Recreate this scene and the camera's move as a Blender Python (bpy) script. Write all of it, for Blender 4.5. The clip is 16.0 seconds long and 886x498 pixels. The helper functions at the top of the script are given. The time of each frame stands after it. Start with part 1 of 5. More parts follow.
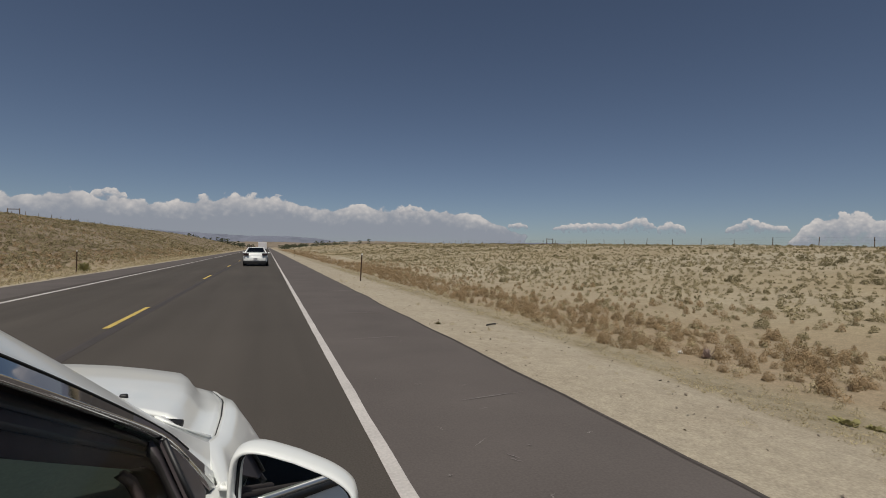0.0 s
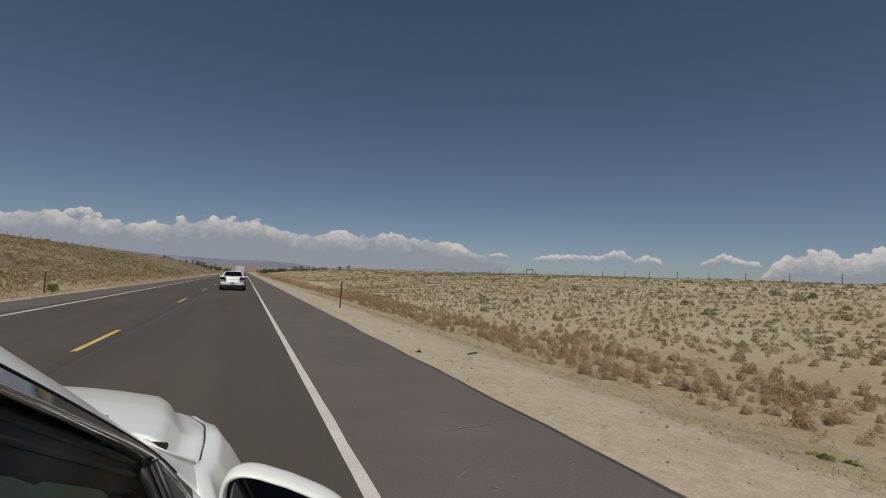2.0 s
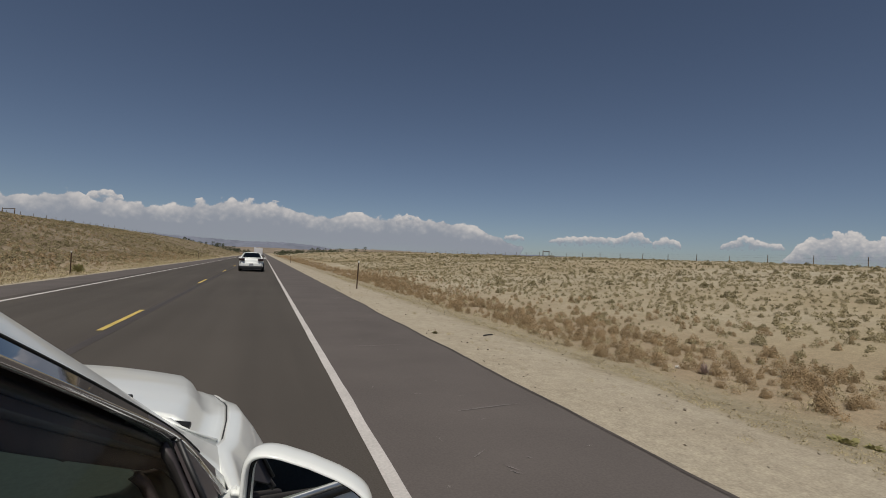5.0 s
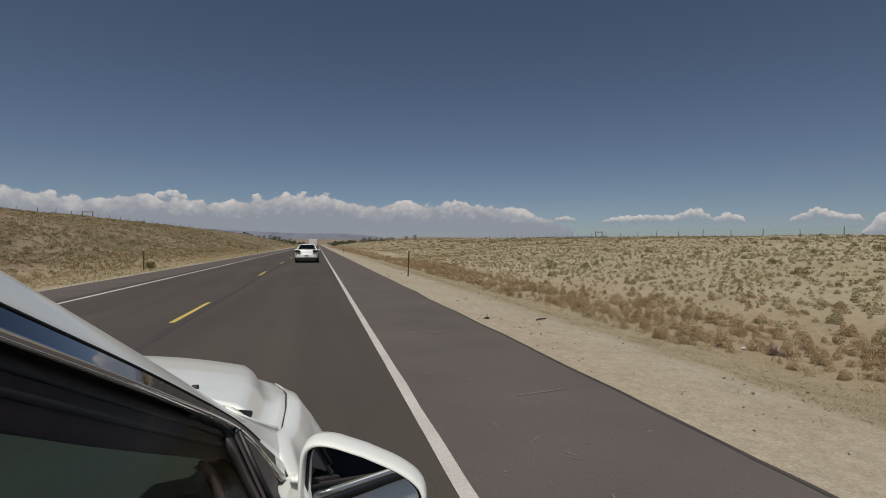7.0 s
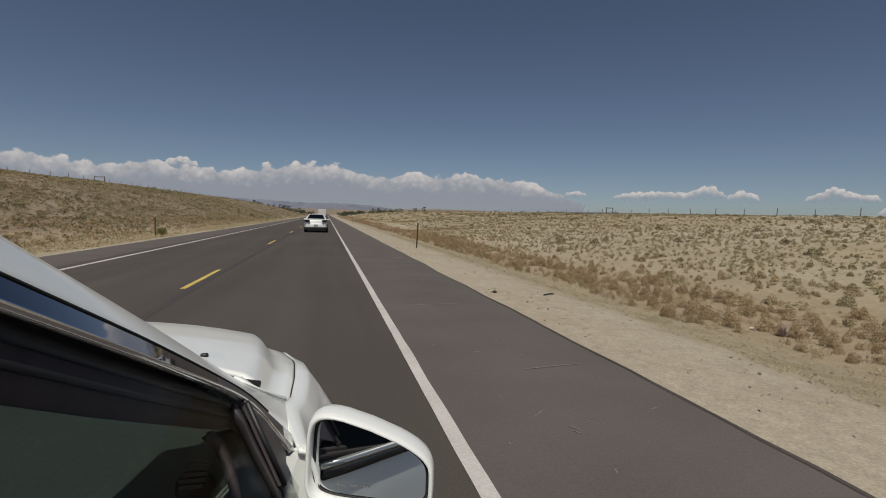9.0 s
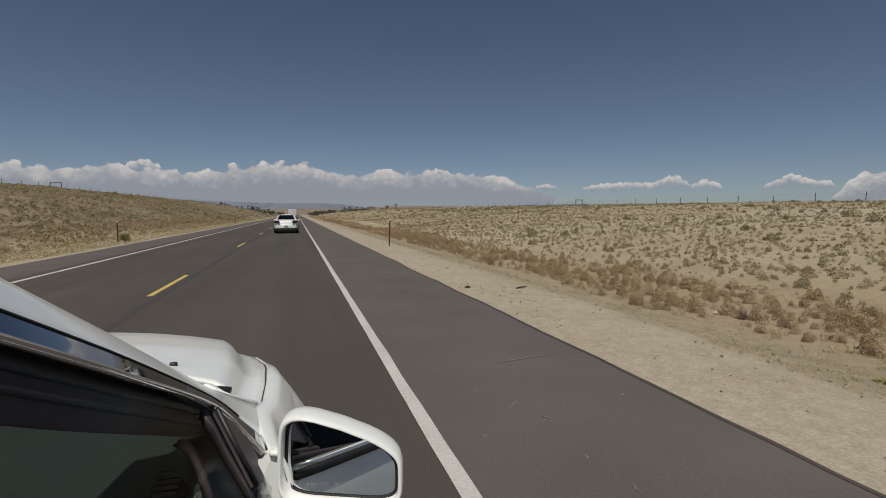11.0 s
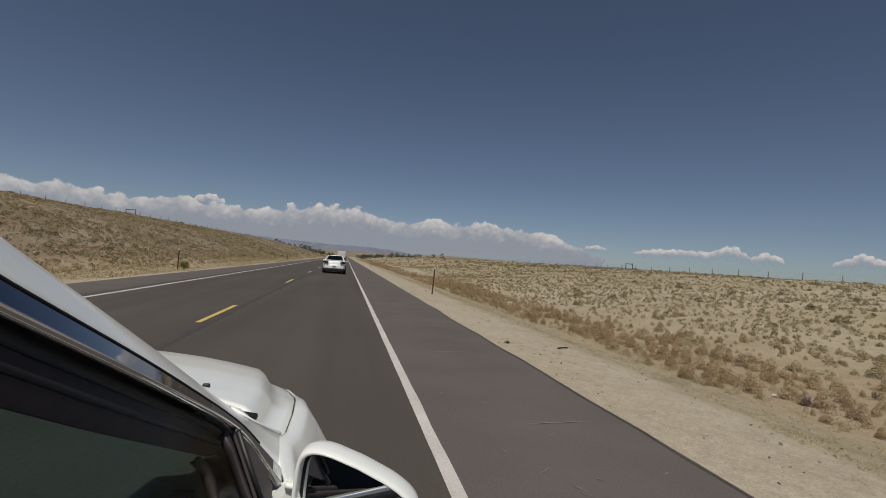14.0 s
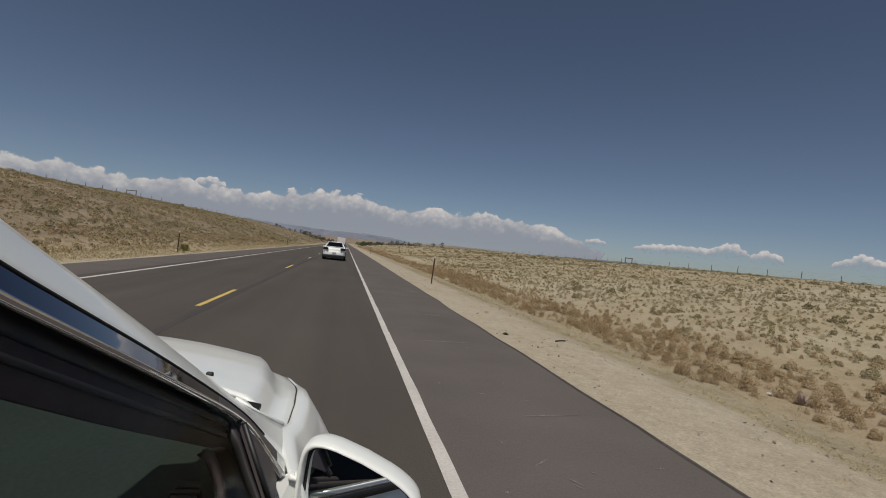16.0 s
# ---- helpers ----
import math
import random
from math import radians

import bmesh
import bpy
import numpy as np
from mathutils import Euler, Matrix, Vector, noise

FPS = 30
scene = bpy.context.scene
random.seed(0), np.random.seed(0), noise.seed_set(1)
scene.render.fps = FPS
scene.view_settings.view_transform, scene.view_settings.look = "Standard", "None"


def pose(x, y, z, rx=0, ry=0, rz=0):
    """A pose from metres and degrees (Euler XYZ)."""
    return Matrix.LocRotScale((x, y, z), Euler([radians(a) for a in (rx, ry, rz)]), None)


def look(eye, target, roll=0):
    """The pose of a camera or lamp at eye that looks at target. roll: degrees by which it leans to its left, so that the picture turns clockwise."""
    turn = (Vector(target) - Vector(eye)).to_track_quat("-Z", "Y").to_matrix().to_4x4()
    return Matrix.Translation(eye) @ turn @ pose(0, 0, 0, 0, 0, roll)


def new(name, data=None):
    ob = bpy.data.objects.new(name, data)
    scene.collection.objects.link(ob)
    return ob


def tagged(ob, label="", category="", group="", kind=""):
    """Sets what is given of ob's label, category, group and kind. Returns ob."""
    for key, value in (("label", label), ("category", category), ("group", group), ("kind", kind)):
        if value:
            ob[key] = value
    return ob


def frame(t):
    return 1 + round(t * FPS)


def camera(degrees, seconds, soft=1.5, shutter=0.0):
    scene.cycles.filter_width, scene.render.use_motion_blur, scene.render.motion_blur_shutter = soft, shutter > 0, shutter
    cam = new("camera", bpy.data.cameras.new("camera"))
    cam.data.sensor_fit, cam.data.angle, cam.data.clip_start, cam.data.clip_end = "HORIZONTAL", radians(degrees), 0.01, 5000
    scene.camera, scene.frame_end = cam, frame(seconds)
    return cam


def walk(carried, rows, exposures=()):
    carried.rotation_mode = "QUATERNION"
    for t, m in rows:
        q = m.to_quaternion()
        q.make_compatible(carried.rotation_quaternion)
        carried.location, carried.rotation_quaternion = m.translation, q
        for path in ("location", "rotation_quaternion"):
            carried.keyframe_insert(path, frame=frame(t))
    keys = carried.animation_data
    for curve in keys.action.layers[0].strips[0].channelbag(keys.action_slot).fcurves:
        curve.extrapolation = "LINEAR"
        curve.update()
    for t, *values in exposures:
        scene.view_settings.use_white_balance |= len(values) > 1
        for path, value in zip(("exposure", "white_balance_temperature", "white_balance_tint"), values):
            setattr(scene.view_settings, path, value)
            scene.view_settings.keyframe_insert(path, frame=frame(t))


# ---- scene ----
cam = camera(84.0, 16.0, soft=0.95)
# seconds, place (x right, y ahead along the road, z up), pitch, roll, yaw
PATH = [
    (0.0, 0.021, -0.035, 1.508, 0.082, -0.996, -19.649),
    (0.5, 0.012, -0.008, 1.51, -0.535, -2.603, -13.525),
    (1.0, 0.004, -0.014, 1.507, 2.129, -1.803, -13.338),
    (1.5, -0.021, -0.012, 1.498, 2.557, -2.978, -20.04),
    (2.0, -0.025, -0.019, 1.489, 3.45, -2.22, -21.945),
    (2.5, -0.038, -0.023, 1.489, 2.755, -4.148, -24.978),
    (3.0, -0.027, -0.038, 1.492, 1.524, -5.264, -26.013),
    (3.5, -0.028, -0.026, 1.489, 2.843, -3.889, -24.604),
    (4.0, -0.028, -0.017, 1.49, 2.436, -3.214, -23.11),
    (6.5, -0.016, 0.021, 1.492, -0.083, -0.853, -16.143),
    (7.0, -0.011, 0.014, 1.497, -0.55, -0.24, -14.33),
    (7.5, -0.006, 0.034, 1.498, -2.297, 0.293, -10.858),
    (8.0, -0.002, 0.03, 1.497, -2.991, -0.486, -11.467),
    (8.5, -0.008, 0.042, 1.495, -3.867, -1.344, -11.891),
    (9.0, -0.012, 0.043, 1.501, -3.761, -1.499, -13.286),
    (9.2, 0.001, 0.004, 1.51, -3.136, -0.462, -13.471),
    (11.5, 0.005, -0.01, 1.518, -4.121, -0.918, -17.595),
    (12.0, 0.008, -0.015, 1.506, -1.182, -2.872, -18.026),
    (12.5, 0.007, -0.014, 1.492, 3.57, -3.959, -15.147),
    (13.0, 0.011, -0.001, 1.489, 4.38, -3.975, -10.687),
    (13.5, 0.016, -0.004, 1.492, 3.055, -4.203, -9.86),
    (14.0, 0.021, 0.0, 1.494, 1.626, -4.323, -11.202),
    (14.5, 0.011, 0.004, 1.498, 1.573, -5.383, -11.03),
    (15.0, 0.006, 0.009, 1.502, 1.492, -5.47, -11.213),
    (15.5, 0.006, 0.009, 1.505, -0.167, -5.45, -11.084),
    (16.0, 0.002, 0.002, 1.512, 0.379, -5.86, -11.235),
]
walk(cam, [(t, pose(x, y, z, 90 + p, r, w)) for t, x, y, z, p, r, w in PATH],
     exposures=[(0.0, -0.05), (16.0, -0.05)])

# ---- daylight: high sun from behind and slightly left ----
SUN_ELEV, SUN_FROM = 63.0, 197.0          # degrees; compass from +y, clockwise
world = bpy.data.worlds.new("sky")
scene.world = world
world.use_nodes = True
wn = world.node_tree.nodes
sky = wn.new("ShaderNodeTexSky")
sky.sky_type = "NISHITA"
sky.sun_disc = False
sky.sun_elevation = radians(SUN_ELEV)
sky.sun_rotation = radians(SUN_FROM)
sky.altitude = 2000
sky.air_density = 0.8
sky.dust_density = 2.2
sky.ozone_density = 1.0
wn["Background"].inputs["Strength"].default_value = 0.054
hue = wn.new("ShaderNodeHueSaturation")
hue.inputs["Saturation"].default_value = 0.915
world.node_tree.links.new(sky.outputs["Color"], hue.inputs["Color"])
world.node_tree.links.new(hue.outputs["Color"], wn["Background"].inputs["Color"])
a, e = radians(SUN_FROM), radians(SUN_ELEV)
toward = Vector((math.sin(a) * math.cos(e), math.cos(a) * math.cos(e), math.sin(e)))
sun_data = bpy.data.lights.new("sun", "SUN")
sun_data.energy = 3.35
sun_data.angle = radians(0.53)
sun_data.color = (1.0, 0.94, 0.85)
sun = new("sun", sun_data)
sun.matrix_world = look(toward * 100, (0, 0, 0))


# ---- materials ----
def material(name, color, rough=0.7, metal=0.0, vary=0.0, grain=20.0, blotch=0.6, bump=0.0, coat=0.0, spec=0.5, island=0.0, piece=0.0):
    """A principled material whose colour varies at two scales, with an optional fine relief."""
    m = bpy.data.materials.new(name)
    m.use_nodes = True
    nt = m.node_tree
    n, l = nt.nodes, nt.links
    b = n["Principled BSDF"]
    b.inputs["Base Color"].default_value = (*color, 1)
    b.inputs["Roughness"].default_value = rough
    b.inputs["Metallic"].default_value = metal
    b.inputs["Coat Weight"].default_value = coat
    b.inputs["Coat Roughness"].default_value = 0.06
    b.inputs["Specular IOR Level"].default_value = spec
    if vary or bump:
        geo = n.new("ShaderNodeNewGeometry")
        fine, big = n.new("ShaderNodeTexNoise"), n.new("ShaderNodeTexNoise")
        for node, s in ((fine, grain), (big, blotch)):
            node.inputs["Scale"].default_value = s
            node.inputs["Detail"].default_value = 5
            l.new(geo.outputs["Position"], node.inputs["Vector"])
        mix = n.new("ShaderNodeMath")
        mix.operation = "ADD"
        l.new(fine.outputs["Fac"], mix.inputs[0])
        l.new(big.outputs["Fac"], mix.inputs[1])
        ramp = n.new("ShaderNodeMapRange")
        ramp.inputs["From Min"].default_value = 0.65
        ramp.inputs["From Max"].default_value = 1.35
        ramp.inputs["To Min"].default_value = 1 - vary
        ramp.inputs["To Max"].default_value = 1 + vary
        l.new(mix.outputs[0], ramp.inputs["Value"])
        value = ramp.outputs["Result"]
        if island or piece:
            mr = n.new("ShaderNodeMapRange")
            amount = island or piece
            mr.inputs["To Min"].default_value = 1 - amount
            mr.inputs["To Max"].default_value = 1 + amount
            if island:
                l.new(geo.outputs["Random Per Island"], mr.inputs["Value"])
            else:
                l.new(n.new("ShaderNodeObjectInfo").outputs["Random"], mr.inputs["Value"])
            mul = n.new("ShaderNodeMath")
            mul.operation = "MULTIPLY"
            l.new(value, mul.inputs[0])
            l.new(mr.outputs["Result"], mul.inputs[1])
            value = mul.outputs[0]
        tint = n.new("ShaderNodeVectorMath")
        tint.operation = "SCALE"
        tint.inputs[0].default_value = color
        l.new(value, tint.inputs["Scale"])
        l.new(tint.outputs["Vector"], b.inputs["Base Color"])
        if bump:
            bp = n.new("ShaderNodeBump")
            bp.inputs["Strength"].default_value = bump
            bp.inputs["Distance"].default_value = 0.02
            l.new(fine.outputs["Fac"], bp.inputs["Height"])
            l.new(bp.outputs["Normal"], b.inputs["Normal"])
    return m


def glass(name, tint, gloss_rough=0.02, gloss=1.0):
    """A tinted pane: see-through by its tint, glossy by Fresnel."""
    m = bpy.data.materials.new(name)
    m.use_nodes = True
    n, l = m.node_tree.nodes, m.node_tree.links
    n.remove(n["Principled BSDF"])
    tr, gl, mx, fr = (n.new("ShaderNodeBsdfTransparent"), n.new("ShaderNodeBsdfGlossy"), n.new("ShaderNodeMixShader"), n.new("ShaderNodeFresnel"))
    tr.inputs["Color"].default_value = (*tint, 1)
    gl.inputs["Roughness"].default_value = gloss_rough
    fr.inputs["IOR"].default_value = 1.5
    weak = n.new("ShaderNodeMath")
    weak.operation = "MULTIPLY"
    weak.inputs[1].default_value = gloss
    l.new(fr.outputs[0], weak.inputs[0])
    l.new(weak.outputs[0], mx.inputs[0])
    l.new(tr.outputs[0], mx.inputs[1])
    l.new(gl.outputs[0], mx.inputs[2])
    l.new(mx.outputs[0], n["Material Output"].inputs["Surface"])
    return m


def plant(name, color):
    """Dry leaves and blades: each clump its own shade, letting some light through."""
    m = bpy.data.materials.new(name)
    m.use_nodes = True
    n, l = m.node_tree.nodes, m.node_tree.links
    n.remove(n["Principled BSDF"])
    geo = n.new("ShaderNodeNewGeometry")
    t = n.new("ShaderNodeTexNoise")
    t.inputs["Scale"].default_value = 2.3
    l.new(geo.outputs["Position"], t.inputs["Vector"])
    mr, mr2 = n.new("ShaderNodeMapRange"), n.new("ShaderNodeMapRange")
    for node, lo, hi in ((mr, 0.82, 1.18), (mr2, 0.55, 1.5)):
        node.inputs["To Min"].default_value, node.inputs["To Max"].default_value = lo, hi
    l.new(geo.outputs["Random Per Island"], mr.inputs["Value"])
    l.new(t.outputs["Fac"], mr2.inputs["Value"])
    mul, tint = n.new("ShaderNodeMath"), n.new("ShaderNodeVectorMath")
    mul.operation, tint.operation = "MULTIPLY", "SCALE"
    l.new(mr.outputs["Result"], mul.inputs[0])
    l.new(mr2.outputs["Result"], mul.inputs[1])
    tint.inputs[0].default_value = color
    l.new(mul.outputs[0], tint.inputs["Scale"])
    df, tl, mx = n.new("ShaderNodeBsdfDiffuse"), n.new("ShaderNodeBsdfTranslucent"), n.new("ShaderNodeMixShader")
    for node in (df, tl):
        l.new(tint.outputs["Vector"], node.inputs["Color"])
    mx.inputs[0].default_value = 0.2
    l.new(df.outputs[0], mx.inputs[1])
    l.new(tl.outputs[0], mx.inputs[2])
    l.new(mx.outputs[0], n["Material Output"].inputs["Surface"])
    return m


def ground_material():
    """Dry soil: pale roadside gravel, a rusty weed strip, chalky patches uphill."""
    m = bpy.data.materials.new("dry_soil")
    m.use_nodes = True
    n, l = m.node_tree.nodes, m.node_tree.links
    b = n["Principled BSDF"]
    b.inputs["Roughness"].default_value = 0.95
    b.inputs["Specular IOR Level"].default_value = 0.15
    geo = n.new("ShaderNodeNewGeometry")
    sep = n.new("ShaderNodeSeparateXYZ")
    l.new(geo.outputs["Position"], sep.inputs[0])

    def noise_at(scale, detail=6, rough=0.6):
        t = n.new("ShaderNodeTexNoise")
        t.inputs["Scale"].default_value = scale
        t.inputs["Detail"].default_value = detail
        t.inputs["Roughness"].default_value = rough
        l.new(geo.outputs["Position"], t.inputs["Vector"])
        return t.outputs["Fac"]

    def ranged(value, lo, hi, to_lo=0.0, to_hi=1.0):
        r = n.new("ShaderNodeMapRange")
        r.inputs["From Min"].default_value, r.inputs["From Max"].default_value = lo, hi
        r.inputs["To Min"].default_value, r.inputs["To Max"].default_value = to_lo, to_hi
        l.new(value, r.inputs["Value"])
        return r.outputs["Result"]

    def op(kind, a, b_):
        x = n.new("ShaderNodeMath")
        x.operation = kind
        for i, v in enumerate((a, b_)):
            if isinstance(v, (int, float)):
                x.inputs[i].default_value = v
            else:
                l.new(v, x.inputs[i])
        return x.outputs[0]

    def blend(fac, c1, c2):
        x = n.new("ShaderNodeMix")
        x.data_type = "RGBA"
        l.new(fac, x.inputs["Factor"])
        for sock, c in ((x.inputs["A"], c1), (x.inputs["B"], c2)):
            if isinstance(c, tuple):
                sock.default_value = (*c, 1)
            else:
                l.new(c, sock)
        return x.outputs["Result"]

    wide, mid, fine, far = noise_at(0.035), noise_at(0.45), noise_at(6.0, 8, 0.7), noise_at(0.006)
    soil = blend(ranged(wide, 0.4, 0.6), SOIL_TAN, SOIL_CHALK)
    soil = blend(ranged(far, 0.45, 0.6), soil, SOIL_STRAW)
    soil = blend(ranged(mid, 0.46, 0.66, 0, 0.7), soil, SOIL_BROWN)
    wobble = ranged(noise_at(0.25, 4), 0.0, 1.0, -1.2, 1.2)
    x = op("ADD", sep.outputs["X"], wobble)
    soil = blend(op("MULTIPLY", ranged(x, 6.3, 7.6, 0.85, 0.0), ranged(x, 0.0, 1.0)), soil, blend(ranged(noise_at(1.3, 6, 0.7), 0.42, 0.62), SOIL_VERGE, SOIL_STUBBLE))
    weeds = op("MULTIPLY", ranged(x, 6.3, 7.2), ranged(x, 9.2, 12.0, 1.0, 0.0))
    weeds_left = op("MULTIPLY", ranged(x, -10.6, -9.6, 1.0, 0.0), ranged(x, -16.0, -12.5))
    both = op("MULTIPLY", op("MAXIMUM", weeds, weeds_left), ranged(mid, 0.3, 0.55, 0.25, 0.85))
    bank = blend(ranged(noise_at(0.16, 6, 0.65), 0.42, 0.62), SOIL_BANK, SOIL_BANK_PALE)
    bank = blend(ranged(noise_at(1.1, 6, 0.7), 0.52, 0.66, 0.0, 0.8), bank, SOIL_BANK_DARK)
    soil = blend(ranged(sep.outputs["X"], -15.0, -11.0, 0.85, 0.0), soil, bank)
    soil = blend(both, soil, SOIL_RUST)
    edge = ranged(noise_at(0.9, 4), 0.0, 1.0, -0.55, 0.55)
    xe = op("ADD", sep.outputs["X"], edge)
    gravel = op("MULTIPLY", ranged(xe, 4.7, 5.3, 1.0, 0.0), ranged(xe, -9.6, -9.2))
    soil = blend(gravel, soil, blend(ranged(mid, 0.35, 0.7), GRAVEL_A, GRAVEL_B))
    grit = ranged(noise_at(38.0, 3, 0.6), 0.3, 0.7, 0.80, 1.20)
    shade = op("MULTIPLY", ranged(fine, 0.25, 0.75, 0.80, 1.18), grit)
    out = n.new("ShaderNodeVectorMath")
    out.operation = "SCALE"
    l.new(soil, out.inputs[0])
    l.new(shade, out.inputs["Scale"])
    l.new(out.outputs["Vector"], b.inputs["Base Color"])
    bp = n.new("ShaderNodeBump")
    bp.inputs["Strength"].default_value = 0.7
    bp.inputs["Distance"].default_value = 0.03
    l.new(fine, bp.inputs["Height"])
    l.new(bp.outputs["Normal"], b.inputs["Normal"])
    return m


SOIL_TAN, SOIL_CHALK, SOIL_STRAW = (0.35, 0.29, 0.19), (0.42, 0.37, 0.275), (0.345, 0.275, 0.165)
SOIL_BANK, SOIL_VERGE, SOIL_STUBBLE = (0.172, 0.128, 0.082), (0.335, 0.290, 0.205), (0.25, 0.212, 0.14)
SOIL_BANK_PALE, SOIL_BANK_DARK = (0.275, 0.222, 0.158), (0.135, 0.092, 0.058)
SOIL_BROWN, SOIL_RUST = (0.285, 0.235, 0.15), (0.320, 0.252, 0.168)
GRAVEL_A, GRAVEL_B = (0.405, 0.355, 0.27), (0.36, 0.31, 0.23)

M_SOIL = ground_material()


def asphalt_material():
    """Worn asphalt: fine aggregate, long streaks along the wheel tracks, darker seam by the centre line."""
    m = bpy.data.materials.new("asphalt")
    m.use_nodes = True
    n, l = m.node_tree.nodes, m.node_tree.links
    b = n["Principled BSDF"]
    b.inputs["Roughness"].default_value = 0.88
    b.inputs["Specular IOR Level"].default_value = 0.25
    geo = n.new("ShaderNodeNewGeometry")
    stretch = n.new("ShaderNodeVectorMath")
    stretch.operation = "MULTIPLY"
    stretch.inputs[1].default_value = (1.0, 0.04, 1.0)
    l.new(geo.outputs["Position"], stretch.inputs[0])
    vals = []
    for scale, src, lo, hi, a_, b_ in ((70, geo.outputs["Position"], 0.3, 0.7, 0.82, 1.18), (1.4, stretch.outputs["Vector"], 0.3, 0.7, 0.86, 1.14),
                                       (0.22, geo.outputs["Position"], 0.35, 0.65, 0.94, 1.06)):
        t = n.new("ShaderNodeTexNoise")
        t.inputs["Scale"].default_value = scale
        t.inputs["Detail"].default_value = 4
        l.new(src, t.inputs["Vector"])
        r = n.new("ShaderNodeMapRange")
        for k, v in (("From Min", lo), ("From Max", hi), ("To Min", a_), ("To Max", b_)):
            r.inputs[k].default_value = v
        l.new(t.outputs["Fac"], r.inputs["Value"])
        vals.append((t, r.outputs["Result"]))
    prod = None
    for t, v in vals:
        if prod is None:
            prod = v
        else:
            x = n.new("ShaderNodeMath")
            x.operation = "MULTIPLY"
            l.new(prod, x.inputs[0])
            l.new(v, x.inputs[1])
            prod = x.outputs[0]
    ob = n.new("ShaderNodeVectorMath")
    ob.operation = "SCALE"
    ob.inputs[0].default_value = ASPHALT
    l.new(prod, ob.inputs["Scale"])
    l.new(ob.outputs["Vector"], b.inputs["Base Color"])
    bp = n.new("ShaderNodeBump")
    bp.inputs["Strength"].default_value = 0.35
    bp.inputs["Distance"].default_value = 0.006
    l.new(vals[0][0].outputs["Fac"], bp.inputs["Height"])
    l.new(bp.outputs["Normal"], b.inputs["Normal"])
    return m


ASPHALT = (0.078, 0.068, 0.058)
M_ASPHALT = asphalt_material()
M_SHOULDER = material("shoulder_asphalt", (0.114, 0.099, 0.091), 0.9, vary=0.18, grain=55, blotch=0.7, bump=0.10, spec=0.25)
M_SEAL = material("tar_seam", (0.060, 0.051, 0.045), 0.7, vary=0.25, grain=30, blotch=0.8)
M_EDGE_STRIP = material("dark_edge_strip", (0.078, 0.067, 0.061), 0.9, vary=0.3, grain=30, blotch=1.5, bump=0.3, spec=0.2)
M_SCUFF = material("pale_scuff", (0.205, 0.184, 0.172), 0.9, vary=0.35, grain=25, blotch=2.0)
M_WHITE_LINE = material("white_road_paint", (0.52, 0.49, 0.46), 0.8, vary=0.2, grain=45, blotch=1.2, spec=0.3)
M_YELLOW_LINE = material("yellow_road_paint", (0.55, 0.41, 0.12), 0.75, vary=0.22, grain=45, blotch=1.5, spec=0.3)
M_CAR_WHITE = material("white_car_paint", (0.82, 0.84, 0.81), 0.35, vary=0.03, grain=8, blotch=1.0, coat=0.6)
M_CAR_RED = material("dark_red_car_paint", (0.16, 0.012, 0.03), 0.35, vary=0.05, grain=8, blotch=1.0, coat=0.6)
M_BLACK_PLASTIC = material("black_plastic", (0.012, 0.012, 0.013), 0.5, vary=0.15, grain=60, blotch=4)
M_SEAM = material("panel_gap", (0.02, 0.02, 0.02), 0.8)
M_RUBBER = material("tyre_rubber", (0.02, 0.02, 0.02), 0.85, vary=0.2, grain=40, blotch=5)
M_RIM = material("wheel_alloy", (0.42, 0.42, 0.43), 0.35, metal=0.9, vary=0.08, grain=30, blotch=3)
M_CHROME = material("bright_trim", (0.55, 0.56, 0.58), 0.10, metal=1.0, vary=0.05, grain=12, blotch=2)
M_BELT = material("satin_belt_trim", (0.80, 0.80, 0.79), 0.38, metal=1.0, vary=0.05, grain=12, blotch=2)
M_TRIM = material("gloss_trim", (0.088, 0.094, 0.138), 0.04, metal=1.0, vary=0.08, grain=10, blotch=2)
M_SLAT = material("vent_slat_plastic", (0.15, 0.15, 0.15), 0.5, vary=0.1, grain=60, blotch=4)
M_DASH = material("dash_plastic", (0.125, 0.150, 0.128), 0.6, vary=0.15, grain=80, blotch=3, bump=0.1)
M_INNER = material("inner_trim", (0.086, 0.058, 0.062), 0.8, vary=0.2, grain=50, blotch=3)
M_SAIL = material("sail_panel_plastic", (0.058, 0.047, 0.048), 0.45, vary=0.08, grain=60, blotch=4)
M_STRIP = material("weather_strip_rubber", (0.048, 0.039, 0.041), 0.6, vary=0.15, grain=40, blotch=4)
M_SEAT = material("seat_cloth", (0.05, 0.05, 0.05), 0.95, vary=0.2, grain=90, blotch=4)
M_MIRROR = material("mirror_silver", (0.78, 0.80, 0.80), 0.01, metal=1.0)
M_PANE = glass("tinted_side_glass", (0.72, 0.75, 0.72), gloss=0.22)
M_WINDSHIELD = glass("windshield_glass", (0.76, 0.80, 0.77), gloss=0.6)
M_DARK_PANE = glass("dark_car_glass", (0.06, 0.065, 0.07))
M_TAIL = material("tail_lamp_red", (0.022, 0.004, 0.004), 0.15, coat=1.0, vary=0.1, grain=40, blotch=10)
M_LAMP = material("lamp_lens", (0.55, 0.56, 0.56), 0.1, coat=1.0, vary=0.1, grain=30, blotch=8)
M_PLATE = material("plate_white", (0.6, 0.6, 0.58), 0.5, vary=0.08, grain=30, blotch=10)
M_PLATE_BAR = material("plate_bars", (0.05, 0.06, 0.12), 0.5)
M_TEXT_BAR = material("etched_bars", (0.17, 0.17, 0.17), 0.6)
